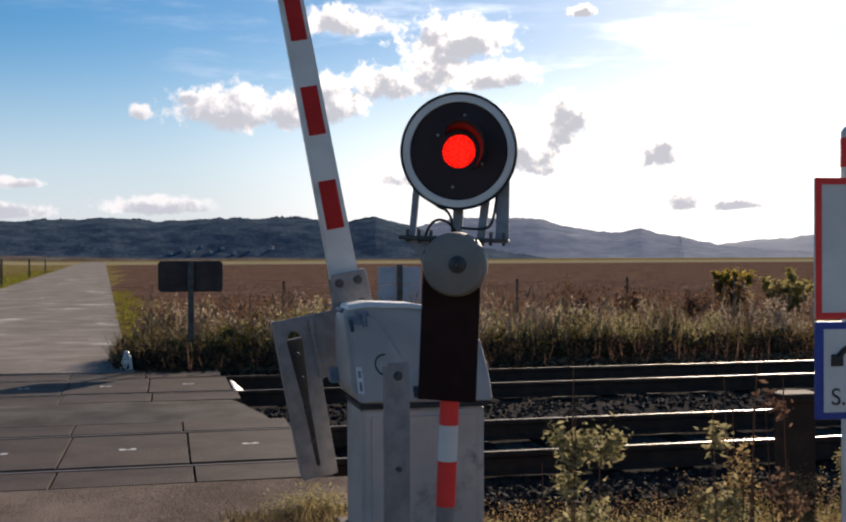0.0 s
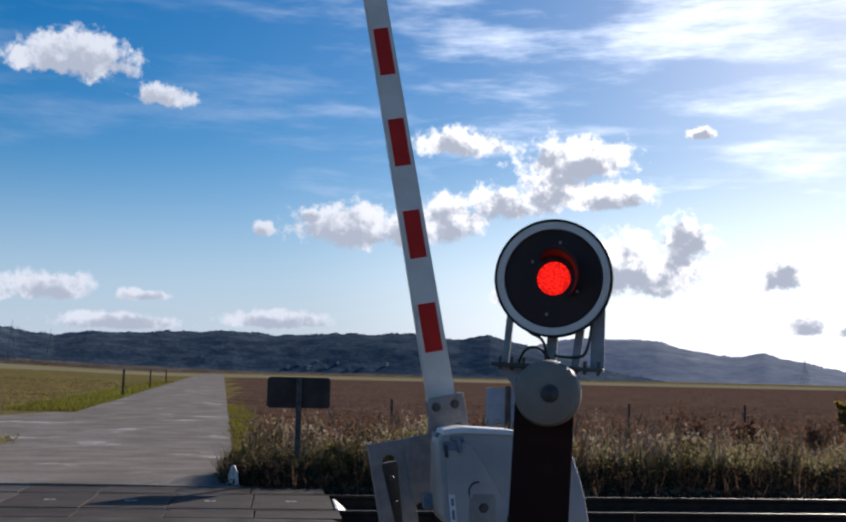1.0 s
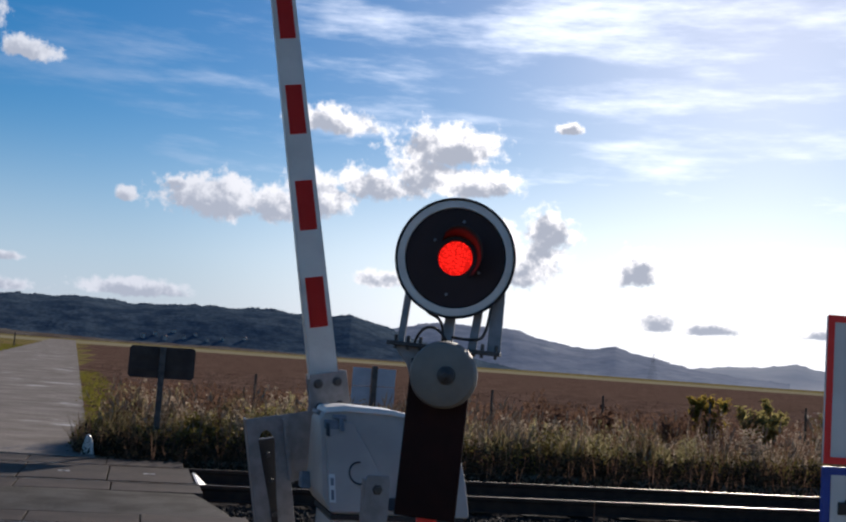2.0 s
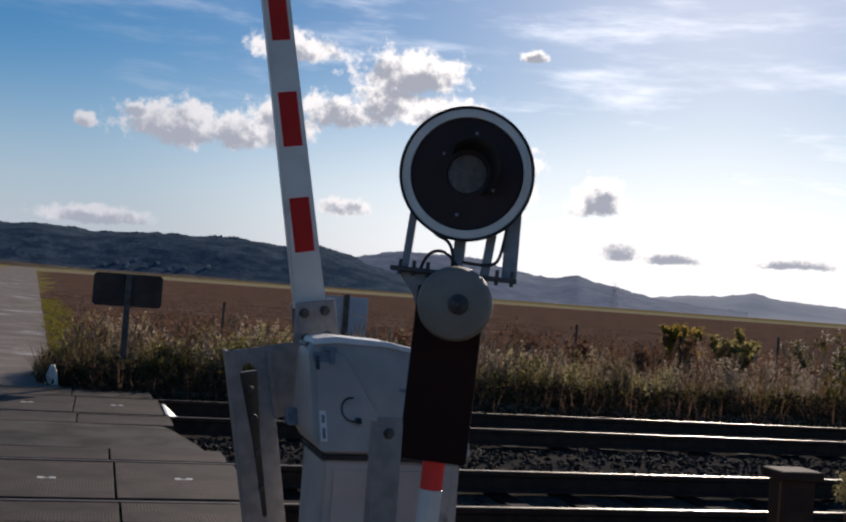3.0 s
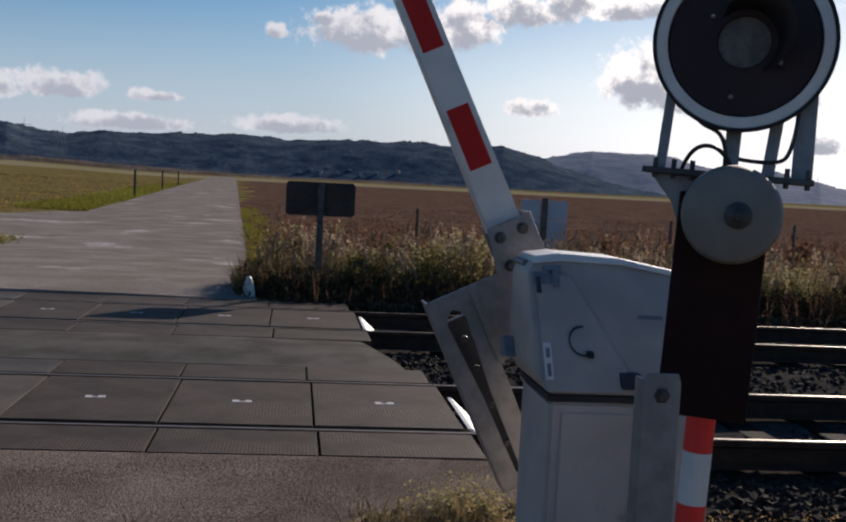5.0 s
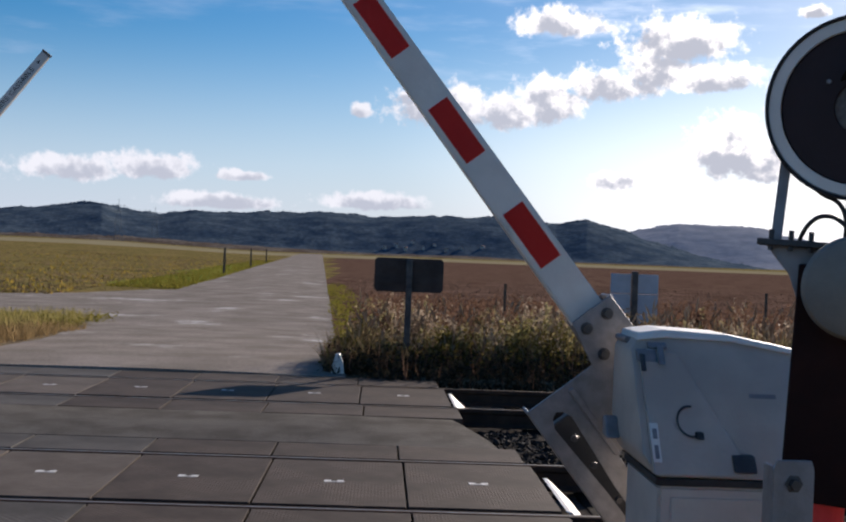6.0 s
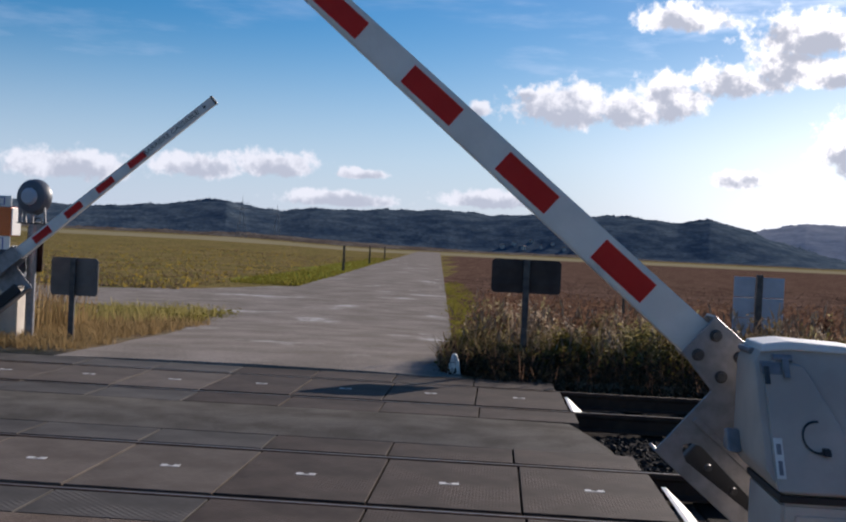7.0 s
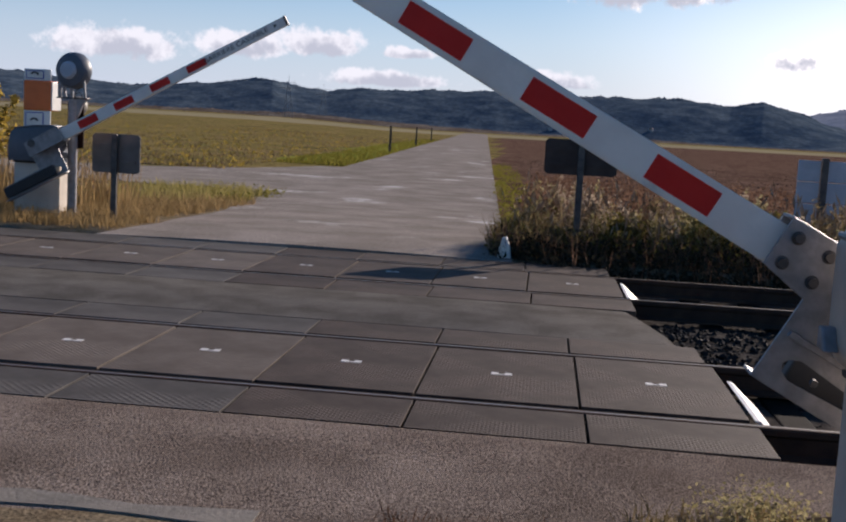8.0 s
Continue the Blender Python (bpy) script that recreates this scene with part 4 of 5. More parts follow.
def clod_spot():
    y = 19.0 + 60 * RNG.random() ** 2.2
    lane = -1.0 - 0.045 * (y - 15)
    x = lane + 0.6 + (8 + y * 0.75) * RNG.random()
    return x, y, ground_z(x, y)


stones("soil_clods", 16000, clod_spot, 0.05, "turned clods of brown soil on the ploughed field", M["clod"])


def stubble_spots(n):
    y = 37.5 + 120 * RNG.random(n) ** 1.8
    x = np.array([lane_left(b) for b in y]) - 3.0 - (6 + 0.55 * y) * RNG.random(n)
    return np.stack([x, y, [ground_z(a, b) - 0.02 for a, b in zip(x, y)]], 1)


def stubble_clod():
    x, y, z = stubble_spots(1)[0]
    return x, y, z


stones("soil_clods", 5000, stubble_clod, 0.09, "brown clods among the stubble", M["clod"])
blades("stubble", stubble_spots(4200), 0.18, 0.02, 0.8, M["dull"], "short dull stubble and grass over the field", per=4)
blades("stubble", stubble_spots(2400), 0.16, 0.03, 0.9, M["bush"], "patches of green grass over the field", per=4)


def green_spots(n):
    y = 46.0 + 120 * RNG.random(n) ** 1.7
    x = np.array([lane_left(b) for b in y]) - 3.0 * RNG.random(n) ** 1.3
    return np.stack([x, y, [ground_z(a, b) - 0.02 for a, b in zip(x, y)]], 1)


blades("roadside_grass", green_spots(1600), 0.20, 0.018, 0.7, M["fresh"], "fresh green grass along the road's edge", per=5)


# ---- far country ----
def ridge(name, profile, dist, depth, label, seed, rough, material, step=0.08, lines=70):
    """A line of wooded hills: its height is the angle at which it stands over the plain; tree crowns stand up as small lumps."""
    verts, faces = [], []
    azs = np.arange(profile[0][0], profile[-1][0] + 0.01, step)
    rows = np.linspace(0, 1.15, lines)
    for a in azs:
        e = float(np.interp(a, [p[0] for p in profile], [p[1] for p in profile]))
        top = (dist + depth) * math.tan(radians(e))
        for f in rows:
            d = dist + depth * f
            X, Y = d * math.sin(radians(a)), d * math.cos(radians(a))
            h = top * (math.sin(min(f, 1.0) * math.pi / 2) ** 1.2 if f <= 1 else 1 - 2.5 * (f - 1))
            swell = noise.fractal((X * 0.005, Y * 0.005, seed), 0.9, 2.1, 3) * 2.0 * f * (1 - min(f, 1.0)) * 4
            clump = max(0.0, noise.noise((X * 0.035, Y * 0.035, seed + 2)) + 0.25)
            crown = abs(noise.noise((X * 0.26, Y * 0.26, seed))) * (0.4 + clump)
            near_top = 0.2 + 0.8 * max(0.0, min(1.0, (f - 0.72) / 0.2))
            verts.append((X, Y, h + rough * (0.5 * swell + near_top * (2.4 * crown + 1.5 * clump)) * min(1.0, h / 8) - 1.0))
    n = len(rows)
    for i in range(len(azs) - 1):
        for j in range(n - 1):
            faces.append((i * n + j, i * n + j + 1, (i + 1) * n + j + 1, (i + 1) * n + j))
    return tagged(raw(name, verts, faces, material, True), label, "hills", kind="structure")


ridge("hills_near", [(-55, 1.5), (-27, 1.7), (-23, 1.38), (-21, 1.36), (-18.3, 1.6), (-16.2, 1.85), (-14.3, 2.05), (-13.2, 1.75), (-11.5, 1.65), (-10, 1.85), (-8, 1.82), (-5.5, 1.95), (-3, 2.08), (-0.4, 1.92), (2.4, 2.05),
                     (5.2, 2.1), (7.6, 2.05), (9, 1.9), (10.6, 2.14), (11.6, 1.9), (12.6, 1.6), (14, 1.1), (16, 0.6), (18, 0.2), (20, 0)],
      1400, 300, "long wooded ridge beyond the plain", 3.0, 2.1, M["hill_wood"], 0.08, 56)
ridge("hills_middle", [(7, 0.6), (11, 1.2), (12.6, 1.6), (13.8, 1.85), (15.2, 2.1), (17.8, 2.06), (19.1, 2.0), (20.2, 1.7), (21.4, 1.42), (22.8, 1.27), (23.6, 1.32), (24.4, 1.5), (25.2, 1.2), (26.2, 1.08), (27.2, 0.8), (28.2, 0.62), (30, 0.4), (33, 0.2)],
      1900, 500, "wooded hills further along the ridge, haze in their colour", 6.0, 1.9, M["hill_mid"], 0.07, 56)
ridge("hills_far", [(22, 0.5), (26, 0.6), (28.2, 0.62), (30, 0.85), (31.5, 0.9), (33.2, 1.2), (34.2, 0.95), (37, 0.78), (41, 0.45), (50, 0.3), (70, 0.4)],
      2700, 600, "low far hills with haze put into their colour", 9.0, 2.0, M["hill_far"], 0.1, 40)
ridge("hedge_far", [(-40, 0.36), (-20, 0.45), (-12, 0.46), (-6, 0.25), (-1, 0.12), (4, 0.16), (9, 0.08), (14, 0.10), (18, 0.03)],
      880, 60, "low hedges and scrub along the foot of the hills", 12.0, 0.9, M["hedge"], 0.08, 12)


def house(x, y, z, w, turn):
    h = empty("house", pose(x, y, z, 0, 0, turn))
    tagged(h, "small pale house on the wooded slope far off", "house", "houses on the slope")
    part("wall", box(-w / 2, w / 2, -2.5, 2.5, -6, 1.8), M["housewall"], h)
    part("roof", prism([(-w / 2 - 0.3, 1.8), (w / 2 + 0.3, 1.8), (w / 4, 3.0), (-w / 4, 3.0)], -2.7, 2.7), M["housetile"], h)


for a, e in ((0.1, 0.32), (0.7, 0.45), (1.2, 0.28), (1.6, 0.62), (2.1, 0.36), (2.7, 0.52), (3.3, 0.3), (4.1, 0.4), (5.2, 0.5)):
    d = 1394 + 300 * math.asin((e / 2.0) ** (1 / 1.2)) * 2 / math.pi
    house(d * math.sin(radians(a)), d * math.cos(radians(a)), d * math.tan(radians(e)) + 1.6, RNG.uniform(3.0, 4.6), RNG.uniform(-40, 40))


def pylon(x, y, h):
    p = empty("pylon", pose(x, y, -1))
    tagged(p, "steel lattice power pylon far across the plain", "pylon", "power pylons")
    bm = bmesh.new()
    w = h * 0.11
    for sx in (-1, 1):
        for sy in (-1, 1):
            rod((sx * w, sy * w, 0), (sx * w * 0.18, sy * w * 0.18, h * 0.8), h * 0.0035, h * 0.003, 4, bm)
    for k in range(7):
        f, g = k / 7, (k + 1) / 7
        a, b = w * (1 - 0.82 * f), w * (1 - 0.82 * g)
        for sy in (-1, 1):
            rod((-a, sy * a, f * h * 0.8), (b, sy * b, g * h * 0.8), h * 0.0016, None, 4, bm)
            rod((a, sy * a, f * h * 0.8), (-b, sy * b, g * h * 0.8), h * 0.0016, None, 4, bm)
    rod((0, 0, h * 0.8), (0, 0, h), h * 0.005, h * 0.003, 4, bm)
    part("tower", bm, M["pylon_grey"], p)
    for z, r in ((0.74, 0.2), (0.86, 0.15)):
        part("cross_arm", rod((-h * r, 0, h * z), (h * r, 0, h * z), h * 0.0035, None, 4), M["pylon_grey"], p)


for a, d, h in ((-13.5, 900, 38), (-11.7, 1000, 36), (39.9, 1100, 30), (41.3, 1050, 33), (43.4, 1000, 32), (26.3, 1500, 40)):
    pylon(d * math.sin(radians(a)), d * math.cos(radians(a)), h)


def fence_post(x, y, z, h, r):
    p = empty("fence_post", pose(x, y, z))
    tagged(p, "thin weathered wooden fence post at the field's edge", "post", "fence posts")
    part("stake", rod((0, 0, -0.1), (0.01, 0.02, h), r, r * 0.85, 7), M["wood"], p)


for x in (1.5, 3.7, 5.9, 8.2, 10.4, 12.6, 14.8, 17.0, 19.3):
    fence_post(x, 19.5 + 0.1 * math.sin(x), -0.2, 1.28 + 0.05 * math.sin(3 * x), 0.028)
for y in (74.0, 108.0, 145.0):
    fence_post(lane_left(y) - 0.5, y, -0.3, 1.75, 0.09)


# ---- crossing furniture ----
def road_sign(name, x, y, w, h, top, turn, material, label):
    s = empty(name, pose(x, y, -0.05, 0, 0, turn))
    tagged(s, label, "road sign")
    c = 0.035
    pts = [(-w / 2 + c, top - h), (w / 2 - c, top - h), (w / 2, top - h + c), (w / 2, top - c), (w / 2 - c, top), (-w / 2 + c, top), (-w / 2, top - c), (-w / 2, top - h + c)]
    part("board", prism(pts, 0.0, 0.02, 0.004), material, s)
    bm = bmesh.new()
    for z in (top - h * 0.3, top - h * 0.72):
        block(bm, -w * 0.42, w * 0.42, -0.022, -0.003, z - 0.02, z + 0.02)
    part("stiffener", bm, material, s)
    part("post", box(-0.04, 0.04, -0.062, -0.024, -0.25, top - 0.01, 0.006), M["dark_steel"], s)
    return s


road_sign("road_sign", -0.23, 15.2, 0.88, 0.43, 1.46, 1, M["sign_back"], "dark brown back of a wide road sign standing among weeds")
road_sign("road_sign", -6.37, 15.9, 0.68, 0.52, 1.19, -3, M["sign_grey"], "grey back of a square road sign standing in straw grass")


def board_stack():
    s = empty("marker_board", pose(3.32, 18.0, -0.25))
    tagged(s, "pale blue grey boards on both sides of a dark post", "sign")
    part("post", box(-0.045, 0.045, -0.05, 0.03, -0.1, 1.58, 0.006), M["dark_steel"], s)
    for x0, x1 in ((-0.37, -0.055), (0.055, 0.37)):
        for k in range(3):
            part("panel", box(x0, x1, 0.0, 0.02, 0.62 + 0.31 * k, 0.92 + 0.31 * k, 0.004), M["sign_pale"], s)


board_stack()


def kerb_marker():
    c = empty("marker_stone", pose(-1.06, 14.45, 0.0))
    tagged(c, "small white painted marker stone at the road's edge", "marker")
    part("stone", prism([(-0.085, -0.05), (0.085, -0.05), (0.06, 0.14), (0.02, 0.24), (-0.03, 0.24), (-0.065, 0.12)], -0.06, 0.06, 0.015), M["white"], c)


kerb_marker()


def barrier(m, paint, label):
    """A lifting barrier: cabinet, gear housing and a boom that turns on a shaft behind the housing."""
    b = empty("level_crossing_barrier", m)
    tagged(b, label, "barrier", "barriers")
    # cabinet below, with an angled corner towards the road
    cab = bmesh.new()
    plan = [(-0.185, -0.85), (0.42, -0.85), (0.46, -0.82), (0.46, -0.36), (-0.185, -0.36)]
    low = [cab.verts.new((x * 1.0, y, -0.1)) for x, y in plan]
    top = [cab.verts.new((x, y, 0.68)) for x, y in plan]
    cab.faces.new(low), cab.faces.new(top)
    for i in range(5):
        cab.faces.new((low[i], low[(i + 1) % 5], top[(i + 1) % 5], top[i]))
    bmesh.ops.recalc_face_normals(cab, faces=cab.faces)
    bmesh.ops.bevel(cab, geom=list(cab.edges), offset=0.012, segments=2, affect="EDGES")
    cabinet = part("cabinet", cab, M["cabinet" if paint == M["grey_paint"] else "pale_base"], b, "stained grey steel cabinet")
    part("door", box(-0.14, 0.40, -0.862, -0.848, 0.0, 0.64, 0.004), cabinet.data.materials[0], cabinet)
    part("base_plate", box(-0.24, 0.52, -0.92, -0.3, -0.12, 0.02, 0.01), M["concrete"], b)
    part("gasket", box(-0.195, 0.47, -0.86, -0.35, 0.68, 0.705, 0.004), M["black"], b)
    # gear housing
    outline = [(-0.19, 0.705), (0.50, 0.705), (0.505, 0.86), (0.495, 0.98), (0.475, 1.08), (0.41, 1.14), (0.15, 1.182), (-0.10, 1.195), (-0.20, 1.185), (-0.235, 1.13), (-0.235, 0.78)]
    housing = part("gear_housing", prism(outline, -0.86, -0.26, 0.018), paint, b, "pale grey gear housing with a crowned lid", True)
    housing.data.set_sharp_from_angle(angle=radians(38))
    cover = [(-0.205, 0.72), (0.115, 0.72), (0.115, 0.80), (0.055, 0.90), (-0.065, 1.125), (-0.17, 1.14), (-0.205, 1.12)]
    part("side_cover", prism(cover, -0.884, -0.858, 0.005), paint, housing)
    part("lid", prism([(-0.21, 1.165), (-0.10, 1.178), (0.15, 1.172), (0.42, 1.128), (0.41, 1.152), (0.15, 1.198), (-0.10, 1.209), (-0.20, 1.195)], -0.875, -0.25, 0.008), M["white"] if paint == M["grey_paint"] else paint, housing, "crowned lid")
    part("label_plate", box(-0.203, -0.173, -0.890, -0.8845, 0.76, 0.885, 0.001), M["white"], housing, "white sticker with small dark marks")
    part("label_mark", box(-0.195, -0.181, -0.8925, -0.8905, 0.772, 0.815), M["zinc"], housing)
    part("label_mark", box(-0.196, -0.180, -0.8925, -0.8905, 0.835, 0.868), M["zinc"], housing)
    part("maker_mark", box(0.19, 0.29, -0.8635, -0.861, 0.975, 0.99), M["zinc"], housing)
    ring = bmesh.new()
    for i in range(11):
        a0, a1 = radians(80 + 21 * i), radians(80 + 21 * (i + 1))
        rod((-0.05 + 0.05 * math.cos(a0), -0.892, 0.895 + 0.05 * math.sin(a0)), (-0.05 + 0.05 * math.cos(a1), -0.892, 0.895 + 0.05 * math.sin(a1)), 0.0036, None, 6, ring)
    part("lock_ring", ring, M["dark_steel"], housing)
    part("padlock", box(-0.04, -0.014, -0.91, -0.884, 0.838, 0.862, 0.004), M["black"], housing)
    part("latch", box(0.08, 0.16, -0.9, -0.86, 0.735, 0.79, 0.006), M["dark_steel"], housing)
    part("hinge", rod((-0.17, -0.875, 1.15), (-0.10, -0.875, 1.15), 0.012, None, 8), M["zinc"], housing)
    part("hinge", rod((-0.22, -0.6, 1.16), (-0.22, -0.45, 1.16), 0.014, None, 8), M["zinc"], housing)
    part("catch_plate", box(-0.215, -0.14, -0.886, -0.855, 1.09, 1.135, 0.006), M["zinc"], housing, "dull steel catch at the lid's corner")
    part("catch_pin", rod((-0.20, -0.895, 1.06), (-0.20, -0.895, 1.12), 0.010, None, 8), M["dark_steel"], housing)
    part("catch_pin", rod((-0.128, -0.895, 1.085), (-0.128, -0.895, 1.15), 0.012, None, 8), M["zinc"], housing)
    part("end_fitting", box(0.495, 0.53, -0.75, -0.6, 0.74, 0.85, 0.008), M["zinc"], housing)
    part("stop_bracket", box(-0.285, -0.23, -0.48, -0.33, 0.77, 0.85, 0.01), M["zinc"], housing)
    # the front leans back towards the lid
    for o in (housing, *housing.children):
        for v in o.data.vertices:
            if v.co.y < -0.45 and v.co.z > 0.705:
                v.co.y += (v.co.z - 0.705) * 0.72
    part("shaft", rod((0, -0.3, 0.962), (0, 0.1, 0.962), 0.05, None, 20), M["dark_steel"], b)
    # turning arm: x runs along the boom, z to its under side
    outline = [(0.42, -0.045), (0.42, 0.155), (0.225, 0.19), (0.225, 0.53), (-0.69, 0.53), (-0.69, 0.33), (-0.14, 0.32), (-0.155, 0.10), (-0.10, -0.06), (0.19, -0.05)]
    bm = prism(outline, -0.10, -0.085, 0.003)
    arm = part("boom_arm", bm, M["zinc"], b, "galvanised arm plate with a long slot")
    cut = bmesh.new()
    slot = [(0.10, 0.385), (0.14, 0.405), (0.155, 0.43), (0.14, 0.455), (0.10, 0.475), (-0.25, 0.45), (-0.62, 0.442), (-0.635, 0.43), (-0.62, 0.418), (-0.25, 0.41)]
    prism(slot, -0.3, 0.2, 0.0, cut)
    tool = part("slot_tool", cut, M["black"], b)
    mod = arm.modifiers.new("slot", "BOOLEAN")
    mod.operation, mod.object, mod.solver = "DIFFERENCE", tool, "EXACT"
    bpy.context.view_layer.update()
    cutme = bpy.data.meshes.new_from_object(arm.evaluated_get(bpy.context.evaluated_depsgraph_get()))
    arm.modifiers.clear()
    arm.data = cutme
    bpy.data.objects.remove(tool)
    part("flange", box(-0.69, 0.225, -0.085, 0.06, 0.518, 0.53, 0.003), M["zinc"], arm)
    part("flange", box(0.19, 0.42, -0.085, 0.10, -0.05, -0.038, 0.003), M["zinc"], arm)
    part("back_plate", prism([(0.42, -0.045), (0.42, 0.155), (-0.1, 0.155), (-0.1, -0.045)], 0.075, 0.09, 0.003), M["zinc"], arm)
    part("rib", prism([(0.20, 0.335), (-0.13, 0.335), (-0.15, 0.31), (0.20, 0.31)], -0.125, -0.10, 0.004), M["zinc"], arm)
    for x, z in ((0.365, 0.012), (0.365, 0.118), (0.235, 0.012), (0.235, 0.122), (0.10, 0.122), (0.10, 0.0)):
        part("bolt", lathe([(0, -0.128), (0.017, -0.128), (0.019, -0.116), (0.019, -0.106), (0.026, -0.105), (0.026, -0.1), (0, -0.1)], 12, "y", (x, 0, z)), M["dark_steel"], arm)
    for x in (0.02, -0.12, -0.3, -0.48):
        part("slot_bolt", lathe([(0, -0.12), (0.014, -0.12), (0.016, -0.1), (0, -0.1)], 8, "y", (x, 0, 0.43)), M["dark_steel"], arm)
    part("counterweight", box(-0.66, 0.10, -0.02, 0.05, 0.36, 0.50, 0.01), M["black"], arm, "dark counterweight behind the slot")
    # boom: a hollow tapering box of sheet
    bm = bmesh.new()
    ends = []
    for x, half, deep in ((0.385, 0.080, 0.045), (3.74, 0.060, 0.03)):
        ends.append([bm.verts.new((x, sy * deep, 0.07 + sz * half)) for sy, sz in ((-1, -1), (1, -1), (1, 1), (-1, 1))])
    for i in range(4):
        bm.faces.new((ends[0][i], ends[0][(i + 1) % 4], ends[1][(i + 1) % 4], ends[1][i]))
    bm.faces.new(ends[0]), bm.faces.new(ends[1])
    bmesh.ops.recalc_face_normals(bm, faces=bm.faces)
    bmesh.ops.bevel(bm, geom=list(bm.edges), offset=0.008, segments=2, affect="EDGES")
    part("boom", bm, M["white"], arm, "white tapered boom")
    for k in range(4):
        x = 0.815 + 0.545 * k
        f = (x - 0.385) / 3.355
        half = (0.080 - 0.020 * f) * 0.66
        for sy in (-1, 1):
            y = sy * (0.045 - 0.015 * f)
            bm = bmesh.new()
            g = 0.015 / 3.355 * 0.14
            q = [bm.verts.new((x + dx, y + sy * (0.0022 - g * (1 if dx > 0 else -1)), 0.07 + dz * half)) for dx, dz in ((-0.14, -1), (0.14, -1), (0.14, 1), (-0.14, 1))]
            face = bm.faces.new(q)
            bmesh.ops.solidify(bm, geom=[face], thickness=0.0012)
            bmesh.ops.recalc_face_normals(bm, faces=bm.faces)
            part("red_band", bm, M["red"], arm, "red reflective band")
    part("end_cap", box(3.735, 3.765, -0.035, 0.035, 0.005, 0.135, 0.006), M["dark_steel"], arm)
    part("end_mark", prism([(3.58, 0.045), (3.63, 0.07), (3.58, 0.095)], 0.0325, 0.034), M["glass_black"], arm)
    lettering("wording", "BARRIERE CASSABLE", 0.085, Matrix(((1, 0, 0, 3.03), (0, 0, 1, 0.0365), (0, -1, 0, 0.07), (0, 0, 0, 1))), M["glass_black"], arm, 0.92)
    return b, arm


NEAR, NEAR_ARM = barrier(pose(0.605, 5.95, 0.0), M["grey_paint"], "pale grey barrier machine with a red and white boom")
FAR, FAR_ARM = barrier(pose(-7.37, 15.6, 0.0, 0, 0, 180), M["slate"], "slate grey barrier machine with its boom coming down beyond the tracks")


def crossing_light(m, banded, label):
    """A flashing warning light with its bell, on a striped post."""
    c = empty("crossing_light", m)
    tagged(c, label, "signal light", "warning lights")
    wide = 0.038 if banded else 0.062
    part("post", lathe([(0, -0.1), (wide, -0.1), (wide, 1.5), (0, 1.5)], 24, "z"), M["zinc"], c)
    for z0, z1, m_ in () if not banded else ((0.40, 0.59, "red"), (0.59, 0.742, "white"), (0.742, 0.90, "red"), (0.90, 1.05, "white")):
        part("post_band", lathe([(0.038, z0), (0.041, z0 + 0.001), (0.041, z1 - 0.001), (0.038, z1)], 24, "z"), M[m_], c, m_ + " band of the post")
    part("back_board", box(-0.125, 0.118, -0.075, -0.05, 0.85, 1.47, 0.006), M["maroon"], c, "dark maroon board")
    bell = part("bell", lathe([(0, -0.205), (0.02, -0.203), (0.04, -0.20), (0.10, -0.195), (0.122, -0.185), (0.131, -0.165), (0.133, -0.12), (0.128, -0.10), (0, -0.10)], 48, "y", (0.018, 0, 1.418)), M["bell"], c, "round grey bell gong", True)
    bell.data.set_sharp_from_angle(angle=radians(40))
    part("bell_boss", lathe([(0, -0.232), (0.010, -0.232), (0.012, -0.222), (0.022, -0.218), (0.034, -0.214), (0.036, -0.2), (0, -0.2)], 24, "y", (0.034, 0, 1.418)), M["dark_steel"], bell)
    part("bracket", box(-0.235, 0.222, -0.06, 0.06, 1.513, 1.53, 0.003), M["dark_steel"], c)
    part("bracket_web", prism([(-0.215, 1.515), (-0.05, 1.515), (-0.045, 1.25), (-0.09, 1.29), (-0.15, 1.44)], -0.02, 0.02, 0.004), M["zinc"], c)
    for x in (-0.20, -0.15, -0.10, 0.15, 0.205):
        part("bolt", rod((x, -0.045, 1.50), (x, -0.045, 1.555), 0.008, None, 6), M["dark_steel"], c)
    part("strut", bar((-0.19, 0.02, 1.53), (-0.180, 0.04, 1.78), 0.028, 0.022), M["zinc"], c)
    part("strut", bar((0.0, 0.03, 1.5), (0.0, 0.05, 1.70), 0.042, 0.03), M["zinc"], c)
    part("strut", bar((0.10, 0.03, 1.5), (0.115, 0.05, 1.72), 0.034, 0.03), M["zinc"], c)
    part("strut", bar((0.192, 0.02, 1.53), (0.182, 0.05, 1.86), 0.055, 0.02), M["zinc"], c)
    Z = 1.888
    drum = part("lamp_drum", lathe([(0, 0.13), (0.10, 0.13), (0.21, 0.10), (0.238, 0.05), (0.245, -0.015), (0.245, -0.045), (0.241, -0.048), (0.2365, -0.046), (0.2365, 0.02), (0, 0.02)], 72, "y", (0, 0, Z)), M["black" if banded else "slate"], c, "round lamp drum", True)
    drum.data.set_sharp_from_angle(angle=radians(35))
    part("white_rim", lathe([(0.204, -0.034), (0.206, -0.041), (0.234, -0.041), (0.2362, -0.036), (0.2362, -0.030), (0.204, -0.030)], 72, "y", (0, 0, Z)), M["white"], drum, "white painted rim")
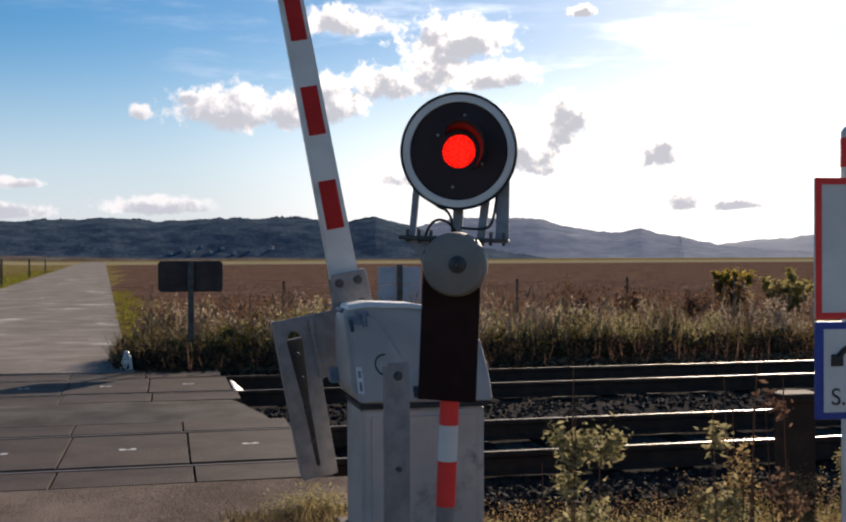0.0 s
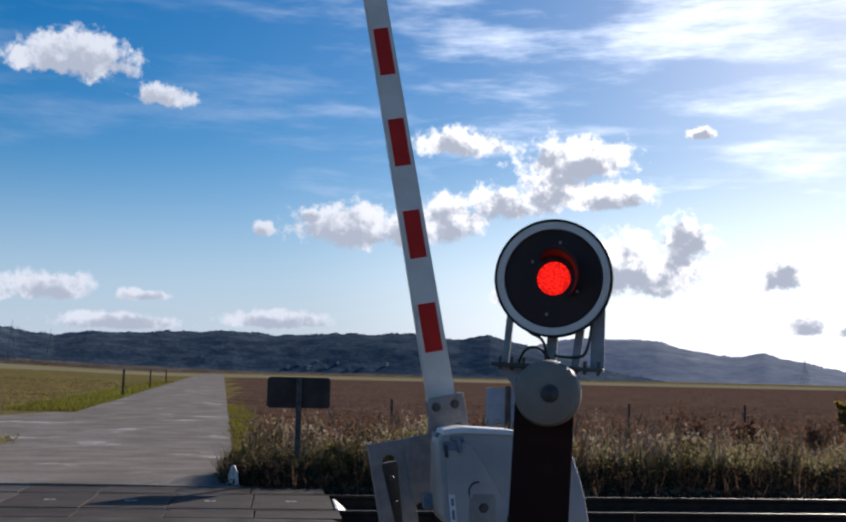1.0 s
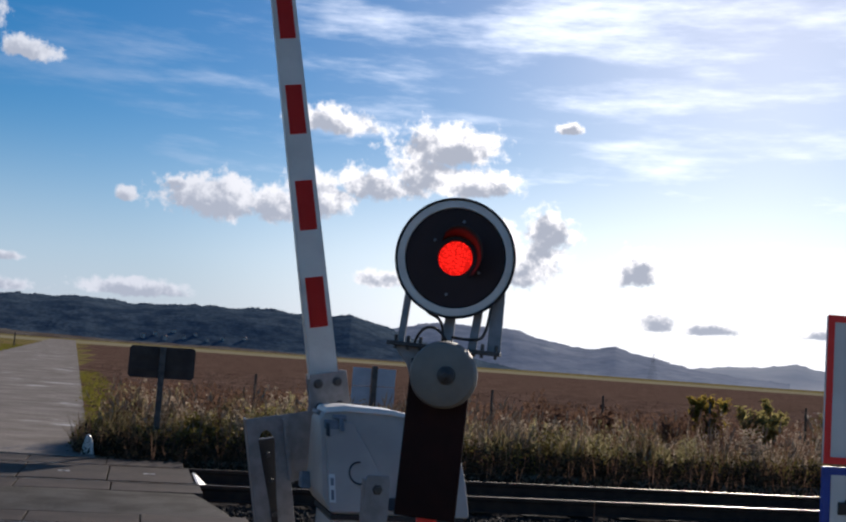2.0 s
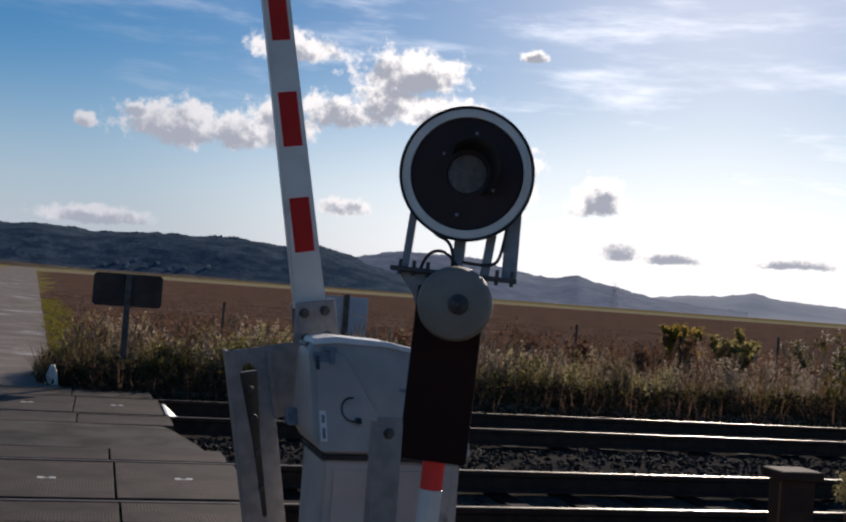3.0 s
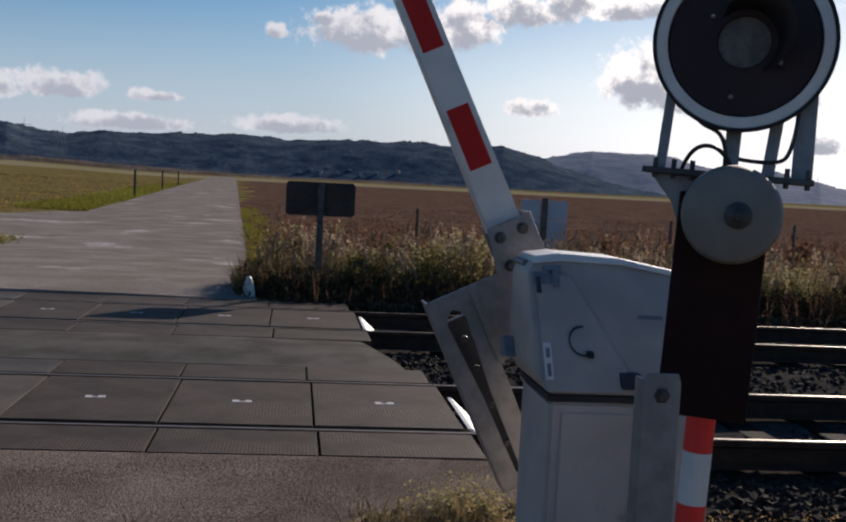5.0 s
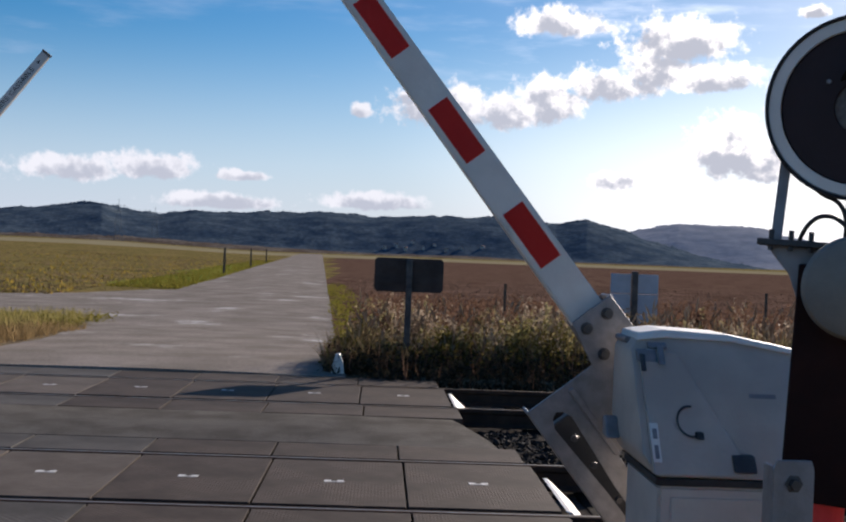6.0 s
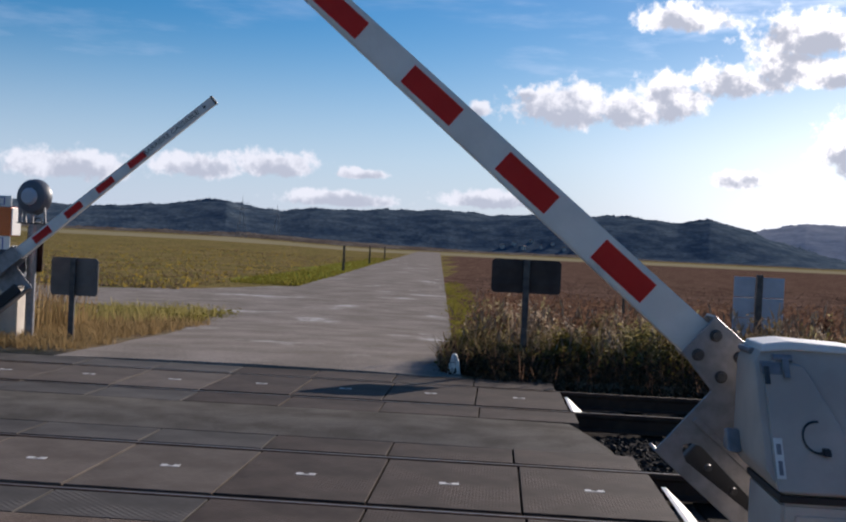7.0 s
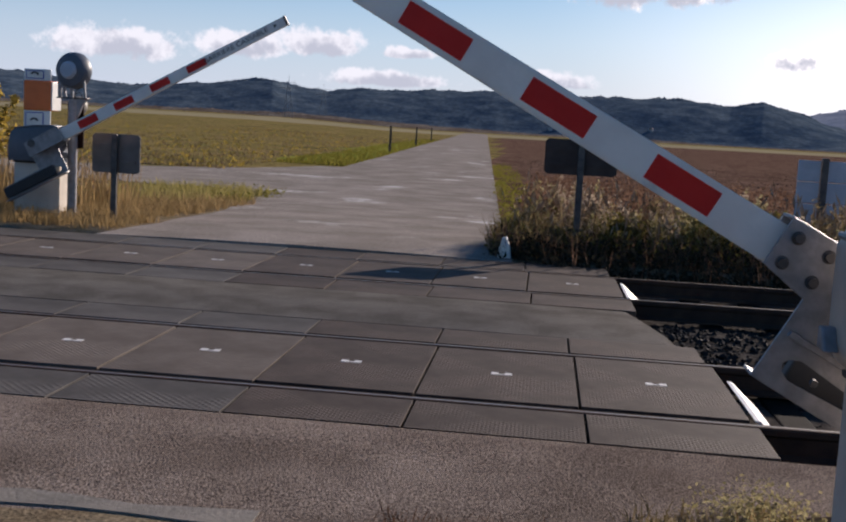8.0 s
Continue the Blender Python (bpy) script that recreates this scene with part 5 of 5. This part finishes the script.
    part("face_plate", lathe([(0.070, -0.026), (0.073, -0.029), (0.20, -0.029), (0.2055, -0.025), (0.2055, -0.022), (0.070, -0.022), (0.070, -0.026)], 72, "y", (0, 0, Z)), M["face"], drum)
    part("back_cap", lathe([(0, 0.18), (0.09, 0.175), (0.115, 0.15), (0.12, 0.11), (0, 0.11)], 32, "y", (0, 0, Z)), M["zinc" if banded else "sign_pale"], drum, "pale round back cover")
    part("lens", lathe([(0, -0.008), (0.04, -0.006), (0.072, 0.0), (0.072, 0.012), (0, 0.012)], 48, "y", (0, 0, Z)), M["led"], drum, "glowing red lens of small diodes")
    # added sliding cover: hides the always glowing lens while the light is off
    shutter = part("shutter", lathe([(0, -0.0195), (0.03, -0.0185), (0.073, -0.0155), (0.073, -0.0125), (0, -0.0125)], 40, "y", (0, 0, Z)), M["lens_off"], c, "added cover that hides the lens between flashes")
    hood = bmesh.new()
    rows = []
    for i in range(25):
        a = radians(-55 + 190 * i / 24)
        reach = 0.025 + 0.16 * math.sin(math.pi * i / 24) ** 0.7
        ring = []
        for r in (0.088, 0.091):
            for y in (-0.028, -0.028 - reach):
                ring.append(hood.verts.new((r * math.cos(a) * (1 + 0.15 * (y < -0.03)) + 0.020 * (y < -0.03), y, Z + r * math.sin(a) * (1 + 0.15 * (y < -0.03)) + 0.015 * (y < -0.03))))
        rows.append(ring)
    for p, q in zip(rows, rows[1:]):
        for i, j in ((0, 1), (1, 3), (3, 2), (2, 0)):
            hood.faces.new((p[i], p[j], q[j], q[i]))
    bmesh.ops.recalc_face_normals(hood, faces=hood.faces)
    part("hood", hood, M["black"], drum, "", True)
    for x, z in ((-0.09, 0.065), (0.10, -0.05), (0.02, 0.15), (-0.02, -0.15)):
        part("screw", lathe([(0, -0.036), (0.006, -0.035), (0.007, -0.029), (0, -0.029)], 8, "y", (x, 0, Z + z)), M["zinc"], drum)
    cable("wire", [(-0.14, -0.02, 1.72), (-0.10, -0.02, 1.66), (-0.03, -0.02, 1.64), (-0.01, -0.02, 1.56), (-0.02, 0, 1.48)], 0.006, M["cable"], c)
    cable("wire", [(-0.13, 0.0, 1.53), (-0.11, -0.03, 1.60), (-0.02, -0.03, 1.60), (0.02, -0.02, 1.52)], 0.006, M["cable"], c)
    cable("wire", [(0.165, -0.01, 1.72), (0.16, -0.02, 1.60), (0.12, -0.02, 1.56), (0.02, -0.02, 1.57)], 0.006, M["cable"], c)
    return c, shutter


LIGHT, SHUTTER = crossing_light(pose(0.589, 4.15, 0.0, 0, 2.5, -22), True, "round black warning light with a white rim above a bell")
FAR_LIGHT, FAR_SHUTTER = crossing_light(pose(-7.02, 16.0, 0.06, 0, 0, 172), False, "warning light seen from behind on its dark post")


def guard_post():
    g = empty("guard_post", pose(0.259, 3.455, 0.0))
    tagged(g, "galvanised steel channel post standing before the cabinet", "post")
    part("channel", prism([(-0.042, -0.1), (0.042, -0.1), (0.042, 1.055), (0.036, 1.075), (-0.036, 1.075), (-0.042, 1.055)], -0.008, 0.0, 0.002), M["zinc"], g)
    part("flange", box(-0.042, -0.034, 0.0, 0.05, -0.1, 1.06), M["zinc"], g)
    part("flange", box(0.034, 0.042, 0.0, 0.05, -0.1, 1.06), M["zinc"], g)
    part("bolt", lathe([(0, -0.024), (0.011, -0.024), (0.012, -0.012), (0.018, -0.011), (0.018, -0.008), (0, -0.008)], 6, "y", (0.0, 0, 1.028)), M["dark_steel"], g)
    part("bolt", lathe([(0, -0.02), (0.009, -0.02), (0.010, -0.008), (0, -0.008)], 6, "y", (0.002, 0, 0.70)), M["dark_steel"], g)


guard_post()


def emergency_sign():
    s = empty("emergency_phone_sign", pose(1.535, 2.7, 0.0, 0, 0, -4))
    tagged(s, "white board in a red frame over a blue emergency phone sign", "sign")
    part("pole", lathe([(0, -0.1), (0.022, -0.1), (0.022, 1.83), (0.012, 1.845), (0, 1.845)], 20, "z"), M["white"], s)
    part("pole_band", lathe([(0.0225, 1.72), (0.0235, 1.721), (0.0235, 1.81), (0.0225, 1.811)], 20, "z"), M["red"], s)
    part("board", box(-0.133, 0.133, -0.045, -0.028, 1.251, 1.683, 0.005), M["white"], s)
    bm = bmesh.new()
    block(bm, -0.136, -0.116, -0.049, -0.046, 1.251, 1.683), block(bm, 0.116, 0.136, -0.049, -0.046, 1.251, 1.683)
    block(bm, -0.116, 0.116, -0.049, -0.046, 1.663, 1.683), block(bm, -0.116, 0.116, -0.049, -0.046, 1.251, 1.271)
    part("red_frame", bm, M["red"], s, "red border")
    plate = part("phone_plate", box(-0.133, 0.133, -0.045, -0.028, 0.943, 1.243, 0.005), M["blue"], s, "blue bordered phone sign")
    part("white_field", box(-0.110, 0.110, -0.049, -0.046, 0.966, 1.22), M["white"], plate)
    bm = bmesh.new()
    for i in range(10):
        a0, a1 = radians(150 - 13 * i), radians(150 - 13 * (i + 1))
        rod((0.074 * math.cos(a0), -0.051, 1.096 + 0.074 * math.sin(a0)), (0.074 * math.cos(a1), -0.051, 1.096 + 0.074 * math.sin(a1)), 0.010, None, 6, bm)
    block(bm, -0.088, -0.048, -0.055, -0.049, 1.107, 1.144, 0.003), block(bm, 0.048, 0.088, -0.055, -0.049, 1.107, 1.144, 0.003)
    part("handset_picture", bm, M["glass_black"], plate)
    lettering("wording", "S.O.S.", 0.074, Matrix(((1, 0, 0, 0.0), (0, 0, -1, -0.0505), (0, 1, 0, 1.011), (0, 0, 0, 1))), M["glass_black"], plate, 0.17)


emergency_sign()


def dark_pillar():
    p = empty("equipment_pillar", pose(2.95, 5.28, 0.0))
    tagged(p, "dark rusty steel pillar with a flat cap on the verge", "pillar")
    part("column", prism([(-0.085, -0.1), (0.085, -0.1), (0.095, 0.62), (-0.095, 0.62)], -0.07, 0.07, 0.01), M["rail_side"], p)
    part("cap", box(-0.125, 0.125, -0.1, 0.1, 0.62, 0.67, 0.012), M["rail_side"], p)


dark_pillar()


def phone_box():
    p = empty("emergency_phone", pose(-7.72, 16.5, -0.15, 0, 0, -6))
    tagged(p, "orange and white emergency phone box with phone signs", "phone box")
    part("pole", rod((0, 0, -0.1), (0, 0, 1.5), 0.04, None, 12), M["zinc"], p)
    body = part("body", box(-0.21, 0.21, -0.1, 0.14, 1.54, 1.95, 0.02), M["orange"], p, "orange box")
    part("side_panel", box(0.215, 0.235, -0.095, 0.135, 1.55, 1.94, 0.004), M["white"], body)
    for z0, z1 in ((1.955, 2.11), (1.26, 1.535)):
        sign = part("phone_plate", box(-0.2, 0.21, -0.1, -0.08, z0, z1, 0.006), M["white"], p, "white phone sign")
        part("frame", box(-0.17, 0.11, -0.105, -0.102, z0 + 0.02, z1 - 0.02), M["blue"], sign)
        part("field", box(-0.155, 0.095, -0.109, -0.1065, z0 + 0.032, z1 - 0.032), M["white"], sign)
        bm = bmesh.new()
        zc = (z0 + z1) / 2 - 0.04
        for i in range(6):
            a0, a1 = radians(140 - 18 * i), radians(140 - 18 * (i + 1))
            rod((-0.03 + 0.07 * math.cos(a0), -0.112, zc + 0.07 * math.sin(a0)), (-0.03 + 0.07 * math.cos(a1), -0.112, zc + 0.07 * math.sin(a1)), 0.013, None, 5, bm)
        part("handset_picture", bm, M["glass_black"], sign)


phone_box()

# ---- crossing panels ----
deck = empty("crossing_deck", pose(0, 0, 0))
tagged(deck, "worn rubber crossing panels filling the tracks", "crossing panels", kind="structure")


def panel_mesh(name, width, depth, material):
    bm = box(-width / 2, width / 2, -depth / 2, depth / 2, -0.14, 0.0, 0.0025)
    me = bpy.data.meshes.new(name)
    bm.to_mesh(me)
    bm.free()
    me.materials.append(material)
    return me


def mark_mesh():
    bm = box(-0.062, -0.020, -0.030, 0.030, 0.0, 0.0025)
    block(bm, 0.020, 0.062, -0.030, 0.030, 0.0, 0.0025)
    block(bm, -0.020, 0.020, -0.026, -0.006, 0.0, 0.0025)
    me = bpy.data.meshes.new("mark")
    bm.to_mesh(me)
    bm.free()
    me.materials.append(M["mark"])
    return me


MARK = mark_mesh()
ROWS = [(6.90, 7.445, -0.36, "edge_panel", M["rubber_out"]), (7.595, 8.935, -0.38, "inner_panel", M["rubber"]), (9.06, 9.60, -0.41, "edge_panel", M["rubber_out"]),
        (11.10, 11.72, -0.70, "edge_panel", M["rubber_out"]), (11.875, 13.215, -0.75, "inner_panel", M["rubber"]), (13.345, 14.02, -0.80, "edge_panel", M["rubber_out"])]
for y0, y1, x0, name, material in ROWS:
    mesh = panel_mesh(name, 0.890, y1 - y0, material)
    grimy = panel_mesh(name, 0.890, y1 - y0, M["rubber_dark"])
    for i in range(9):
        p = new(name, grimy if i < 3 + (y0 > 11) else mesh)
        p.parent = deck
        p.location = (x0 + 0.452 - 0.905 * i, (y0 + y1) / 2, 0.0015 * math.sin(3.1 * i + y0))
        if name == "inner_panel":
            k = new("mark", MARK)
            k.parent = p
            k.location = (0.02 * math.sin(5 * i + y0), 0.02 * math.cos(4 * i), 0.0)
for x, y0, y1 in ((0.545, 7.60, 8.55), (0.17, 11.88, 12.85)):
    part("deflector", prism([(0.0, 0.0), (0.03, 0.0), (0.20, -0.155), (0.17, -0.155)], y0, y1, 0.003), M["white"], deck, "white painted sloping end plate").location.x = x


# ---- what moves ----
BOOM = [(0.0, 100.8), (1.5, 100.8), (3.0, 100.8), (3.6, 100.9), (4.0, 102.9), (4.2, 105.8), (4.5, 109.4), (5.0, 115.4), (5.6, 122.8),
        (6.0, 128.0), (6.5, 134.5), (7.0, 139.9), (7.5, 146.0), (8.0, 151.35)]
FLASHES = [(-0.2, 0.36), (0.75, 1.16), (1.64, 2.06), (2.52, 2.96), (3.37, 3.86), (4.26, 4.76), (5.15, 5.60), (6.03, 6.43), (6.92, 7.36), (7.80, 8.3)]


def motions():
    rows = [(t, pose(0, 0, 0.962, 0, -a, 0)) for t, a in BOOM]
    walk(NEAR_ARM, rows)
    walk(FAR_ARM, rows)
    # the added cover slides aside for each flash
    shut, clear = pose(0, 0, 0), pose(0.145, 0, 0)
    rows = [(0.0, clear)]
    for a, b in FLASHES:
        if a > 0:
            rows += [(a - 0.04, shut), (a, clear)]
        if b < 8:
            rows += [(b, clear), (b + 0.04, shut)]
    walk(SHUTTER, rows + [(8.0, clear)])


motions()
